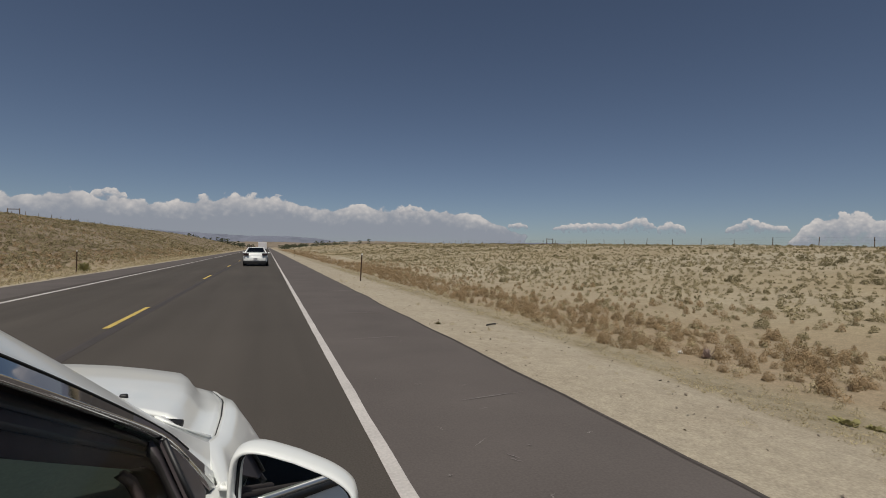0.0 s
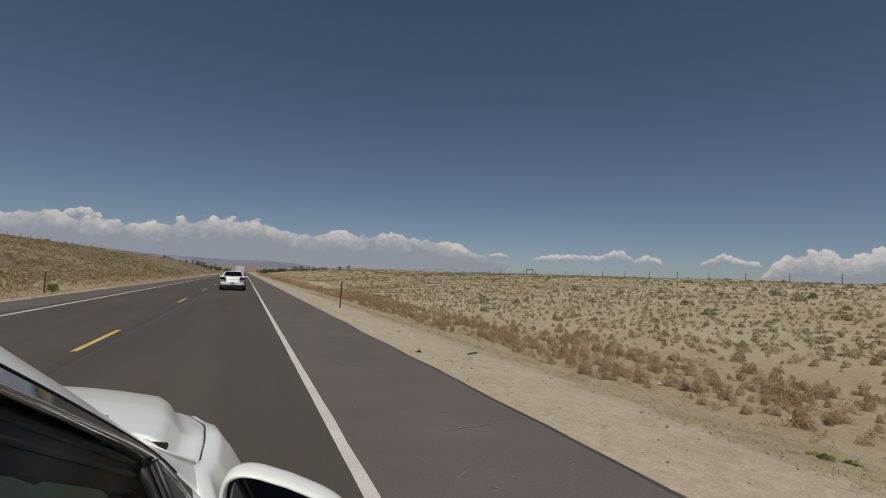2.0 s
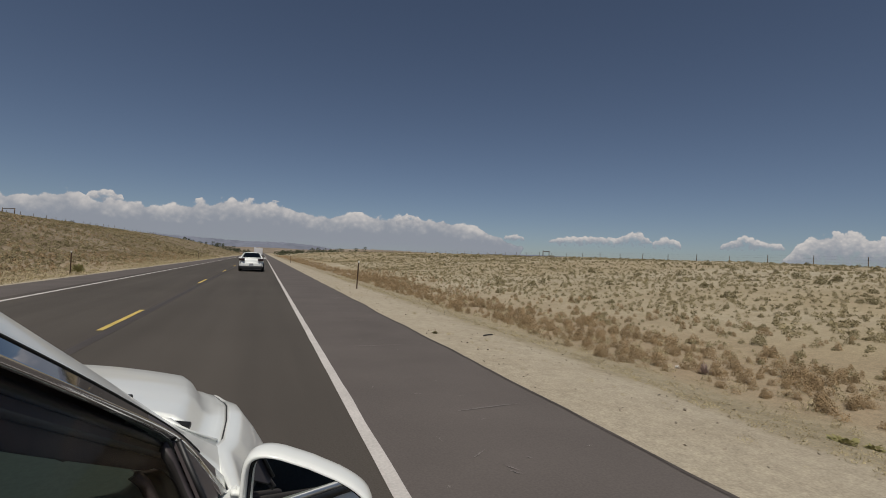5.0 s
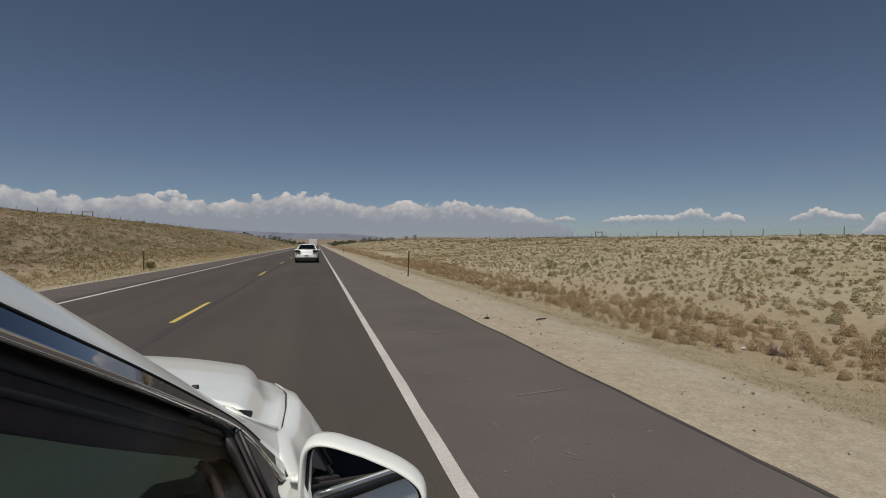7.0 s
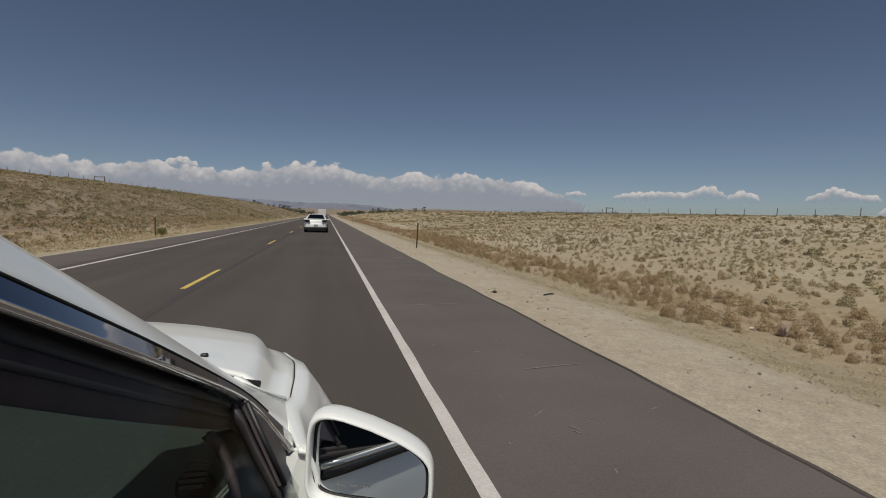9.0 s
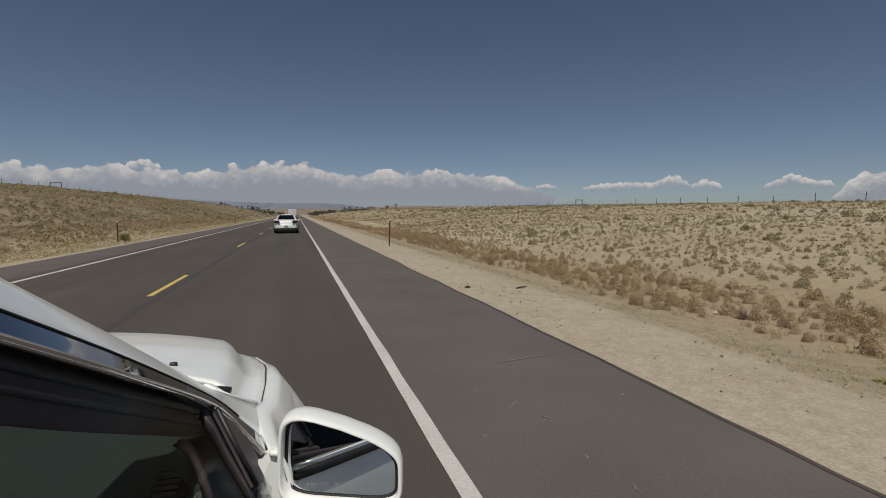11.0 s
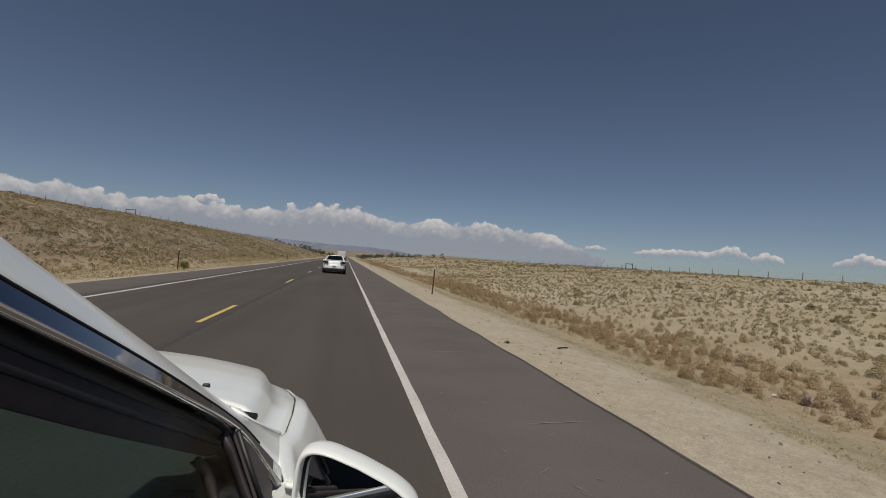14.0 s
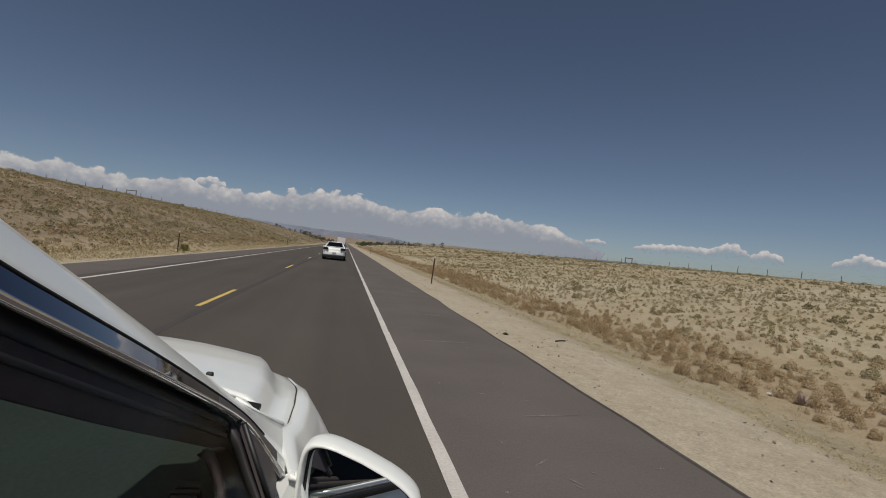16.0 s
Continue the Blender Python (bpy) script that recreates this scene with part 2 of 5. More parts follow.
M_RUST_STEEL = material("rusty_steel", (0.085, 0.05, 0.03), 0.85, metal=0.2, vary=0.3, grain=40, blotch=3)
M_REFLECTOR = material("reflector_white", (0.75, 0.74, 0.70), 0.4, vary=0.08, grain=40, blotch=8)
M_WOOD = material("weathered_post_wood", (0.11, 0.085, 0.065), 0.95, vary=0.3, grain=30, blotch=2, piece=0.25)
M_WIRE = material("fence_wire", (0.12, 0.11, 0.10), 0.6, metal=0.6, vary=0.2, grain=30, blotch=3)
M_GRASS = plant("dry_bunchgrass", (0.330, 0.283, 0.170))
M_STRAW = plant("pale_straw", (0.44, 0.375, 0.235))
M_WEED = plant("rusty_weeds", (0.365, 0.270, 0.160))
M_SAGE = plant("sagebrush", (0.205, 0.178, 0.102))
M_GREEN = plant("green_weed_leaves", (0.31, 0.285, 0.135))
M_TWIG = plant("grey_twigs", (0.34, 0.265, 0.235))
M_LITTER = material("white_paper", (0.72, 0.70, 0.66), 0.8, vary=0.08, grain=30, blotch=8)
M_TREE = plant("far_tree_leaves", (0.085, 0.095, 0.06))
M_STONE = material("roadside_stone", (0.26, 0.22, 0.17), 0.95, vary=0.3, grain=20, blotch=1, piece=0.3)
M_DEBRIS = material("tyre_scrap_rubber", (0.025, 0.022, 0.02), 0.85, vary=0.3, grain=30, blotch=4)
M_TRUCK = material("white_trailer_panel", (0.62, 0.60, 0.60), 0.5, vary=0.06, grain=3, blotch=0.5)
# distance haze is mixed into this base colour, greyed and bluish
M_HAZE_RANGE = material("haze_tinted_range", (0.180, 0.195, 0.240), 1.0, vary=0.16, grain=0.012, blotch=0.003, spec=0.0)
# tan made paler to carry some distance haze
M_MESA = material("haze_tinted_mesa", (0.235, 0.195, 0.150), 1.0, vary=0.2, grain=0.05, blotch=0.01, spec=0.0)


def cloud_material(name, scale, soft, foot, glow, ragged):
    """Far cumulus that glows: sunlit billowing tops and a shaded grey foot painted in, thinning out downwards."""
    m = bpy.data.materials.new(name)
    m.use_nodes = True
    n, l = m.node_tree.nodes, m.node_tree.links
    n.remove(n["Principled BSDF"])
    geo, uv = n.new("ShaderNodeNewGeometry"), n.new("ShaderNodeUVMap")
    sep = n.new("ShaderNodeSeparateXYZ")
    l.new(uv.outputs["UV"], sep.inputs[0])

    def op(kind, a_, b_):
        x = n.new("ShaderNodeMath")
        x.operation = kind
        for i, v in enumerate((a_, b_)):
            if isinstance(v, (int, float)):
                x.inputs[i].default_value = v
            else:
                l.new(v, x.inputs[i])
        return x.outputs[0]

    def lifted(lift):
        off = n.new("ShaderNodeVectorMath")
        off.operation = "ADD"
        off.inputs[1].default_value = (0, 0, lift)
        l.new(geo.outputs["Position"], off.inputs[0])
        return off.outputs["Vector"]

    def billow(s, lift=0.0):
        t, v_ = n.new("ShaderNodeTexNoise"), n.new("ShaderNodeTexVoronoi")
        t.inputs["Scale"].default_value, t.inputs["Detail"].default_value, t.inputs["Roughness"].default_value = s, 8, 0.58
        v_.feature = "SMOOTH_F1"
        v_.inputs["Scale"].default_value = s * 1.6
        l.new(lifted(lift), t.inputs["Vector"])
        l.new(lifted(lift), v_.inputs["Vector"])
        return op("SUBTRACT", op("ADD", op("MULTIPLY", t.outputs["Fac"], 0.75), 0.36), op("MULTIPLY", v_.outputs["Distance"], 0.42))

    def smooth(v, lo, hi, a_=0.0, b_=1.0):
        r = n.new("ShaderNodeMapRange")
        r.interpolation_type = "SMOOTHSTEP"
        for k, x in (("From Min", lo), ("From Max", hi), ("To Min", a_), ("To Max", b_)):
            r.inputs[k].default_value = x
        l.new(v, r.inputs["Value"])
        return r.outputs["Result"]

    u, v = sep.outputs["X"], sep.outputs["Y"]
    puff, puff_up = billow(scale), billow(scale, 0.22 / scale)
    ends = op("MULTIPLY", smooth(u, 0.0, 0.10), smooth(u, 0.90, 1.0, 1.0, 0.0))
    body = op("SUBTRACT", op("ADD", op("ADD", op("MULTIPLY", puff, ragged), 0.545 * (1 - ragged)), op("MULTIPLY", ends, 0.62)), op("ADD", op("MULTIPLY", smooth(v, 0.60, 1.02), 0.62), 0.62))
    alpha_top = smooth(body, 0.0, soft)
    base = op("ADD", v, op("MULTIPLY", op("SUBTRACT", billow(scale * (0.6 if ragged < 1 else 1.2)), 0.5), 0.35 if ragged < 1 else 1.3))
    alpha = op("MULTIPLY", alpha_top, smooth(base, *foot))
    small, small_up = billow(scale * 2.6), billow(scale * 2.6, 0.10 / scale)
    high = op("ADD", v, op("MULTIPLY", op("SUBTRACT", op("ADD", op("MULTIPLY", puff, 0.6), op("MULTIPLY", small, 0.4)), 0.5), 0.7))
    # sun from above painted in: brighter where the billows thin out upwards
    lit = op("MULTIPLY", smooth(high, *glow), op("ADD", 0.80, op("ADD", op("MULTIPLY", op("SUBTRACT", puff, puff_up), 1.0), op("MULTIPLY", op("SUBTRACT", small, small_up), 0.7))))
    ramp = n.new("ShaderNodeValToRGB")
    ramp.color_ramp.elements[0].color = (*CLOUD_BASE, 1)
    ramp.color_ramp.elements[1].color = (*CLOUD_TOP, 1)
    l.new(lit, ramp.inputs["Fac"])
    em, tr, mx = n.new("ShaderNodeEmission"), n.new("ShaderNodeBsdfTransparent"), n.new("ShaderNodeMixShader")
    l.new(ramp.outputs["Color"], em.inputs["Color"])
    l.new(op("MULTIPLY", alpha, 0.94), mx.inputs[0])
    l.new(tr.outputs[0], mx.inputs[1])
    l.new(em.outputs[0], mx.inputs[2])
    l.new(mx.outputs[0], n["Material Output"].inputs["Surface"])
    return m


CLOUD_BASE, CLOUD_TOP = (0.268, 0.288, 0.332), (0.64, 0.60, 0.57)
M_CLOUD = cloud_material("cumulus_bank", 0.0062, 0.07, (-0.15, 0.50), (0.62, 1.12), 0.76)
M_HEAP = cloud_material("cumulus_heap", 0.0115, 0.10, (0.08, 0.72), (0.42, 1.05), 1.25)
M_PUFF = cloud_material("cumulus_puff", 0.016, 0.16, (0.22, 0.78), (0.36, 0.95), 1.3)


# ---- mesh helpers ----
def part(name, bm, mat, parent=None, label="", smooth=True):
    """Links a bmesh as one mesh object, as a part of parent where that is given."""
    me = bpy.data.meshes.new(name)
    bmesh.ops.recalc_face_normals(bm, faces=bm.faces)
    bm.to_mesh(me)
    bm.free()
    me.materials.append(mat)
    if smooth:
        me.polygons.foreach_set("use_smooth", [True] * len(me.polygons))
    ob = new(name, me)
    if parent:
        ob.parent = parent
    if label:
        ob["label"] = label
    return ob


def empty(name, place=(0, 0, 0)):
    ob = new(name)
    ob.location = place
    return ob


def grid(nu, nv, fn, keep=None):
    """A sheet of nu x nv cells; fn(u, v) with u, v in 0..1 gives the point."""
    bm = bmesh.new()
    vs = [[bm.verts.new(fn(i / nu, j / nv)) for j in range(nv + 1)] for i in range(nu + 1)]
    for i in range(nu):
        for j in range(nv):
            q = (vs[i][j], vs[i + 1][j], vs[i + 1][j + 1], vs[i][j + 1])
            if keep is None or keep(sum((v.co for v in q), Vector()) / 4):
                bm.faces.new(q)
    return bm


def box(size, at=(0, 0, 0), bevel=0.0, bm=None, segments=2, turn=None):
    """A bevelled box of the given size, centred at a place."""
    bm = bm or bmesh.new()
    m = Matrix.Translation(at) @ (turn or Matrix()) @ Matrix.Diagonal((*size, 1))
    made = bmesh.ops.create_cube(bm, size=1, matrix=m)
    if bevel:
        es = {e_ for v in made["verts"] for e_ in v.link_edges}
        bmesh.ops.bevel(bm, geom=list(es), offset=bevel, segments=segments, affect="EDGES", profile=0.5)
    return bm


def rod(a_, b_, r1, r2=None, sides=8, bm=None):
    """A round bar from a_ to b_."""
    bm = bm or bmesh.new()
    a_, b_ = Vector(a_), Vector(b_)
    m = Matrix.Translation((a_ + b_) / 2) @ (b_ - a_).to_track_quat("Z", "Y").to_matrix().to_4x4()
    bmesh.ops.create_cone(bm, cap_ends=True, segments=sides, radius1=r1, radius2=r1 if r2 is None else r2, depth=(b_ - a_).length, matrix=m)
    return bm


def ribbon(points, offsets, bm=None):
    """A closed tube along points; offsets is the ring of (sideways, up) pairs about each point in world axes."""
    bm = bm or bmesh.new()
    rings = []
    for p in points:
        rings.append([bm.verts.new(Vector(p) + Vector(o)) for o in offsets])
    k = len(offsets)
    for r1, r2 in zip(rings, rings[1:]):
        for i in range(k):
            bm.faces.new((r1[i], r1[(i + 1) % k], r2[(i + 1) % k], r2[i]))
    bm.faces.new(rings[0])
    bm.faces.new(list(reversed(rings[-1])))
    return bm


def loft(rings, closed=False, bm=None, caps=False):
    """Joins rings of points, one after another."""
    bm = bm or bmesh.new()
    vs = [[bm.verts.new(p) for p in ring] for ring in rings]
    k = len(rings[0])
    for a_, b_ in zip(vs, vs[1:]):
        for i in range(k if closed else k - 1):
            bm.faces.new((a_[i], a_[(i + 1) % k], b_[(i + 1) % k], b_[i]))
    if caps:
        bm.faces.new(vs[0])
        bm.faces.new(list(reversed(vs[-1])))
    return bm


def thick(ob, amount, offset=-1.0):
    mod = ob.modifiers.new("thickness", "SOLIDIFY")
    mod.thickness, mod.offset = amount, offset
    return ob


def at(table, y):
    """Straight interpolation in a table of (y, value)."""
    return float(np.interp(y, [p[0] for p in table], [p[1] for p in table]))


def ease(v, lo, hi):
    t = min(1.0, max(0.0, (v - lo) / (hi - lo)))
    return t * t * (3 - 2 * t)


def mesh_object(name, verts, faces, mat, smooth=False):
    me = bpy.data.meshes.new(name)
    me.from_pydata(verts, [], faces)
    me.materials.append(mat)
    if smooth:
        me.polygons.foreach_set("use_smooth", [True] * len(me.polygons))
    return new(name, me)


# ---- ground: one sheet to the horizon ----
LEFT_RIDGE = [(-200, 5.6), (0, 6.0), (75, 6.2), (120, 6.6), (260, 7.2), (400, 5.6), (540, 3.6), (900, 0.3), (1500, 0.0)]
RIGHT_RIDGE = [(-200, 2.6), (30, 2.7), (90, 3.1), (170, 3.7), (350, 4.6), (600, 3.2), (900, 0.5), (1500, 0.0)]


def height(x, y):
    """The lie of the land: a cut bank rising on the left, a gentler rise on the right."""
    d = math.hypot(x, y)
    z = -0.03
    if x < -8.3:
        z += -0.18 * ease(-x, 8.3, 10.0) * (1 - ease(-x, 10.5, 14))
        z += at(LEFT_RIDGE, y) * (0.75 * ease(-x, 10.5, 46) + 0.25 * ease(-x, 10.5, 30)) * (1 - 0.45 * ease(-x, 55, 300))
    elif x > 3.1:
        z += -0.05 * ease(x, 3.1, 5.0) - 0.28 * ease(x, 4.4, 6.6) * (1 - ease(x, 8.0, 13))
        z += at(RIGHT_RIDGE, y) * (0.65 * ease(x, 8.0, 64) + 0.35 * ease(x, 9, 34)) * (1 - 0.4 * ease(x, 75, 320))
    rough = ease(abs(x + 2.6), 8.0, 14.0)
    z += rough * (0.30 * noise.noise((x * 0.06, y * 0.05, 3.1)) + 0.10 * noise.noise((x * 0.35, y * 0.3, 7.7)))
    z += rough * ease(abs(x), 60, 500) * 2.6 * noise.noise((x * 0.004, y * 0.003, 1.7)) * (1 - ease(d, 1500, 3500))
    return z


def spaced(limits):
    """Coordinates with a step for each stretch."""
    out = []
    for lo, hi, n_ in limits:
        out += list(np.linspace(lo, hi, n_, endpoint=False))
    return out + [limits[-1][1]]


xs = spaced([(-4900, -600, 20), (-600, -80, 40), (-80, -8.3, 70), (-8.3, 3.1, 6), (3.1, 16, 26), (16, 90, 60), (90, 700, 40), (700, 4900, 20)])
ys = spaced([(-4900, -300, 12), (-300, -20, 24), (-20, 60, 110), (60, 300, 120), (300, 1000, 60), (1000, 4900, 24)])
gv = [(x, y, height(x, y)) for x in xs for y in ys]
ny = len(ys)
gf = [(i * ny + j, (i + 1) * ny + j, (i + 1) * ny + j + 1, i * ny + j + 1) for i in range(len(xs) - 1) for j in range(ny - 1)]
ground = mesh_object("ground", gv, gf, M_SOIL, True)
tagged(ground, "dry tan rangeland soil with gravel verges and low rises", "ground", kind="structure")

# ---- road ----
LINE_R, LINE_C, LINE_L = 0.86, -2.66, -6.15
EDGE_R, EDGE_L = 3.0, -8.25


def wavy(y, seed, amount):
    return amount * (noise.noise((y * 0.35, seed, 0.0)) + 0.5 * noise.noise((y * 1.7, seed, 4.0)))


road_ys = spaced([(-160, -8, 20), (-8, 60, 170), (60, 300, 80), (300, 1400, 30)])


def ragged(y, x):
    """How far the broken edge of the paving at x wanders."""
    return wavy(y, 2.9 + x, 0.055) + wavy(y * 2.6, 7.1 + x, 0.022)


def strip(name, x1, x2, z, mat, w1=0.0, w2=0.0, side=0.0):
    """A long strip of pavement with slightly uneven edges and a turned-down side."""
    rings = []
    for y in road_ys:
        a_, b_ = x1 + wavy(y, 1.3 + x1, w1), x2 + (ragged(y, x2) if w2 else 0.0)
        rings.append([(a_ - (side if w1 else 0), y, -0.12), (a_, y, z), ((a_ + b_) / 2, y, z), (b_, y, z), (b_ + (side if w2 else 0), y, -0.12)])
    return part(name, loft(rings), mat, smooth=False)


road = tagged(strip("road", EDGE_L + 1.7, LINE_R, 0.0, M_ASPHALT), "dark grey two-lane asphalt highway", "road", kind="structure")
shoulder = tagged(strip("road_shoulder", LINE_R, EDGE_R, -0.004, M_SHOULDER, 0.0, 0.06, 0.05), "paved grey shoulder with a ragged edge onto gravel", "road shoulder", kind="structure")
tagged(strip("road_shoulder", EDGE_L, EDGE_L + 1.7, -0.004, M_SHOULDER, 0.035, 0.0, 0.05), "narrow paved shoulder beside the oncoming lane", "road shoulder", kind="structure")


def line(name, x, half, mat, y0, y1, z, seed, label, group=""):
    """A painted stripe with worn, uneven edges."""
    n_ = max(4, int((y1 - y0) / (0.35 if y1 < 80 else 2.0)))
    bm = bmesh.new()
    prev = None
    for i in range(n_ + 1):
        y = y0 + (y1 - y0) * i / n_
        a_ = bm.verts.new((x - half + wavy(y * 3, seed, 0.008), y, z))
        b_ = bm.verts.new((x + half + wavy(y * 3, seed + 5, 0.008), y, z))
        if prev:
            bm.faces.new((prev[0], prev[1], b_, a_))
        prev = (a_, b_)
    ob = part(name, bm, mat, smooth=False)
    return tagged(ob, label, "road marking", group, "structure")


# narrow darker strip that follows the ragged paving edge
bm = bmesh.new()
lip = [(EDGE_R + ragged(y, EDGE_R), y) for y in road_ys if -20 < y < 120]
pairs = [(bm.verts.new((x - 0.045 + wavy(y * 5, 4.0, 0.016), y, 0.0005)), bm.verts.new((x - 0.003, y, 0.0005))) for x, y in lip]
for (a_, b_), (c_, d_) in zip(pairs, pairs[1:]):
    bm.faces.new((a_, b_, d_, c_))
tagged(part("pavement_edge_strip", bm, M_EDGE_STRIP, smooth=False), "dark ragged strip along the edge of the paved shoulder", "road edge", kind="structure")
line("edge_line", LINE_R, 0.054, M_WHITE_LINE, -60, 79, 0.005, 1.0, "solid white edge line on the asphalt")
line("edge_line", LINE_R, 0.054, M_WHITE_LINE, 79, 1300, 0.005, 1.0, "solid white edge line on the asphalt")
line("edge_line", LINE_L, 0.065, M_WHITE_LINE, -60, 79, 0.005, 2.0, "solid white edge line beside the oncoming lane")
line("edge_line", LINE_L, 0.065, M_WHITE_LINE, 79, 1300, 0.005, 2.0, "solid white edge line beside the oncoming lane")
for k in range(-3, 22):
    y0 = 10.2 + 14.2 * k
    line("centre_dash", LINE_C, 0.052, M_YELLOW_LINE, y0, y0 + 3.3, 0.005, 3.0 + k, "yellow dashed centre line stripe on asphalt", "centre line dashes")
line("tar_seam", LINE_C + 0.17, 0.085, M_SEAL, -60, 79, 0.003, 9.0, "dark tar seam along the centre line")
line("tar_seam", LINE_C + 0.17, 0.085, M_SEAL, 79, 700, 0.003, 9.0, "dark tar seam along the centre line")

# ---- distance: clouds and ranges ----
def cloud_bank(name, tops, base, radius, label, step=0.25):
    """A far curved bank of cumulus; tops are (compass degrees, height in degrees), base is the height of its foot."""
    a0, a1 = tops[0][0], tops[-1][0]
    n_ = int((a1 - a0) / step)
    bm = bmesh.new()
    layer = bm.loops.layers.uv.new("UVMap")
    rows_ = 10
    cols = []
    for i in range(n_ + 1):
        az = a0 + (a1 - a0) * i / n_
        top = at(tops, az) + (0.65 if step > 0.22 else 0.35)
        col = []
        for j in range(rows_ + 1):
            el = base + (top - base) * j / rows_
            r_ = radians(az)
            col.append((bm.verts.new((radius * math.sin(r_), radius * math.cos(r_), 1.5 + radius * math.tan(radians(el)))), (i / n_, j / rows_)))
        cols.append(col)
    for c1, c2 in zip(cols, cols[1:]):
        for j in range(rows_):
            f = bm.faces.new((c1[j][0], c2[j][0], c2[j + 1][0], c1[j + 1][0]))
            for lp, (_, uv_) in zip(f.loops, (c1[j], c2[j], c2[j + 1], c1[j + 1])):
                lp[layer].uv = uv_
    ob = part(name, bm, M_CLOUD if step > 0.22 else M_HEAP if step > 0.2 else M_PUFF)
    return tagged(ob, label, "cloud", kind="structure")


cloud_bank("cloud_bank_backdrop", [(-40, 4.3), (-34, 4.0), (-27, 4.5), (-22, 3.9), (-19, 4.4), (-17.5, 4.8), (-16, 4.0), (-14.5, 4.3), (-12, 4.2), (-10.5, 3.9), (-8, 4.3), (-6, 4.9), (-3.5, 5.2),
                                  (0.5, 5.2), (3, 4.8), (5.5, 4.2), (9, 4.4), (13.5, 4.5), (17, 4.4), (20, 4.4), (23, 3.6), (26, 3.1), (29, 2.6), (30.5, 1.6)], -0.6, 4700,
           "long grey-white cumulus bank along the horizon")
cloud_bank("cloud_puff_backdrop", [(-16.2, 4.6), (-15.4, 5.2), (-14.2, 5.3), (-13.0, 4.7)], 3.6, 4720, "faint white cloud puff above the bank", 0.1)
cloud_bank("cloud_puff_backdrop", [(14.4, 4.4), (15.2, 4.9), (16.4, 4.95), (17.4, 4.4)], 3.5, 4650, "small bright cloud puff on the bank's edge", 0.1)
cloud_bank("cloud_puff_backdrop", [(27.0, 2.7), (28.2, 3.0), (29.5, 2.7)], 2.3, 4650, "small white cloud puff", 0.1)
cloud_bank("cloud_puff_backdrop", [(31.8, 2.6), (34.5, 2.9), (37.5, 3.1), (39.2, 2.8), (40.2, 3.4), (41.6, 3.7), (43.2, 2.9)], 2.0, 4650, "flat-based white cumulus", 0.1)
cloud_bank("cloud_puff_backdrop", [(43.0, 2.6), (44.2, 3.1), (45.2, 3.0), (46.0, 2.4)], 1.8, 4640, "small white cumulus puff", 0.1)
cloud_bank("cloud_puff_backdrop", [(49.2, 2.2), (50.4, 2.9), (51.6, 3.5), (53.0, 2.8), (55.0, 2.4)], 1.9, 4640, "flat-based white cumulus", 0.1)
cloud_bank("cloud_puff_backdrop", [(54.4, 1.2), (55.8, 2.6), (57.3, 3.7), (58.6, 3.9), (59.9, 3.75), (61.6, 3.25), (62.6, 3.4), (63.4, 4.1), (64.3, 3.75), (65.4, 2.9), (66.6, 1.6)], -0.2, 4640, "tall white cumulus heap over the plain", 0.21)


def range_of_hills(name, crest, radius, depth, mat, label, seed):
    """A far range with real slopes: (compass degrees, crest height in degrees)."""
    a0, a1 = crest[0][0], crest[-1][0]
    n_ = int((a1 - a0) / 0.2)

    def fn(u, v):
        az = a0 + (a1 - a0) * u
        d = radius + depth * (v - 1)
        h = radius * math.tan(radians(at(crest, az))) + 1.5
        rough = 1 + 0.30 * noise.fractal((az * 0.8, v * 2.2, seed), 0.8, 2.1, 5)
        fall = v ** 1.2
        z = -3 + (h + 3) * fall * (rough if v < 0.99 else 1 + 0.06 * noise.fractal((az * 1.7, 0, seed), 0.8, 2.1, 4))
        return (d * math.sin(radians(az)), d * math.cos(radians(az)), z)

    return tagged(part(name, grid(n_, 8, fn), mat), label, "hills", kind="structure")


range_of_hills("range_backdrop", [(-22, 0.8), (-16, 1.3), (-11, 1.5), (-6, 1.3), (-2, 1.15), (2, 1.2), (5, 1.05), (8, 0.65), (11, 0.25)], 4300, 900, M_HAZE_RANGE, "mountain range on the horizon, blue-grey haze in its colour", 2.0)
range_of_hills("range_backdrop", [(20, 0.1), (23, 0.75), (27, 0.9), (31, 1.0), (36, 0.85), (41, 0.75), (46, 0.5), (52, 0.15)], 4350, 800, M_HAZE_RANGE, "mountain range on the horizon, blue-grey haze in its colour", 5.0)
range_of_hills("mesa_backdrop", [(-16, 0.30), (-9, 0.52), (-4, 0.48), (1, 0.55), (5, 0.50), (9, 0.75), (12, 0.85), (16, 0.8), (21, 0.7), (25, 0.45), (34, 0.35)], 1500, 500, M_MESA, "low tan mesa beyond the rise", 8.0)


# ---- the near car, along whose side the camera is held ----
XC = -0.98                        # centre line of the car


def flip(p):
    return (2 * XC - p[0], p[1], p[2])


near_car = tagged(empty("white_car", (XC, 0.4, 0.0)), "white car with dark windows and white door mirror on asphalt", "car")


def car_part(name, bm, mat, parent=None, label="", smooth=True):
    ob = part(name, bm, mat, None, label, smooth)
    top = parent or near_car
    ob.parent = top
    base = top.matrix_basis if top.parent is None else top.parent.matrix_basis @ top.matrix_parent_inverse @ top.matrix_basis
    ob.matrix_parent_inverse = Matrix.Translation(near_car.location).inverted() if top is near_car else Matrix()
    return ob


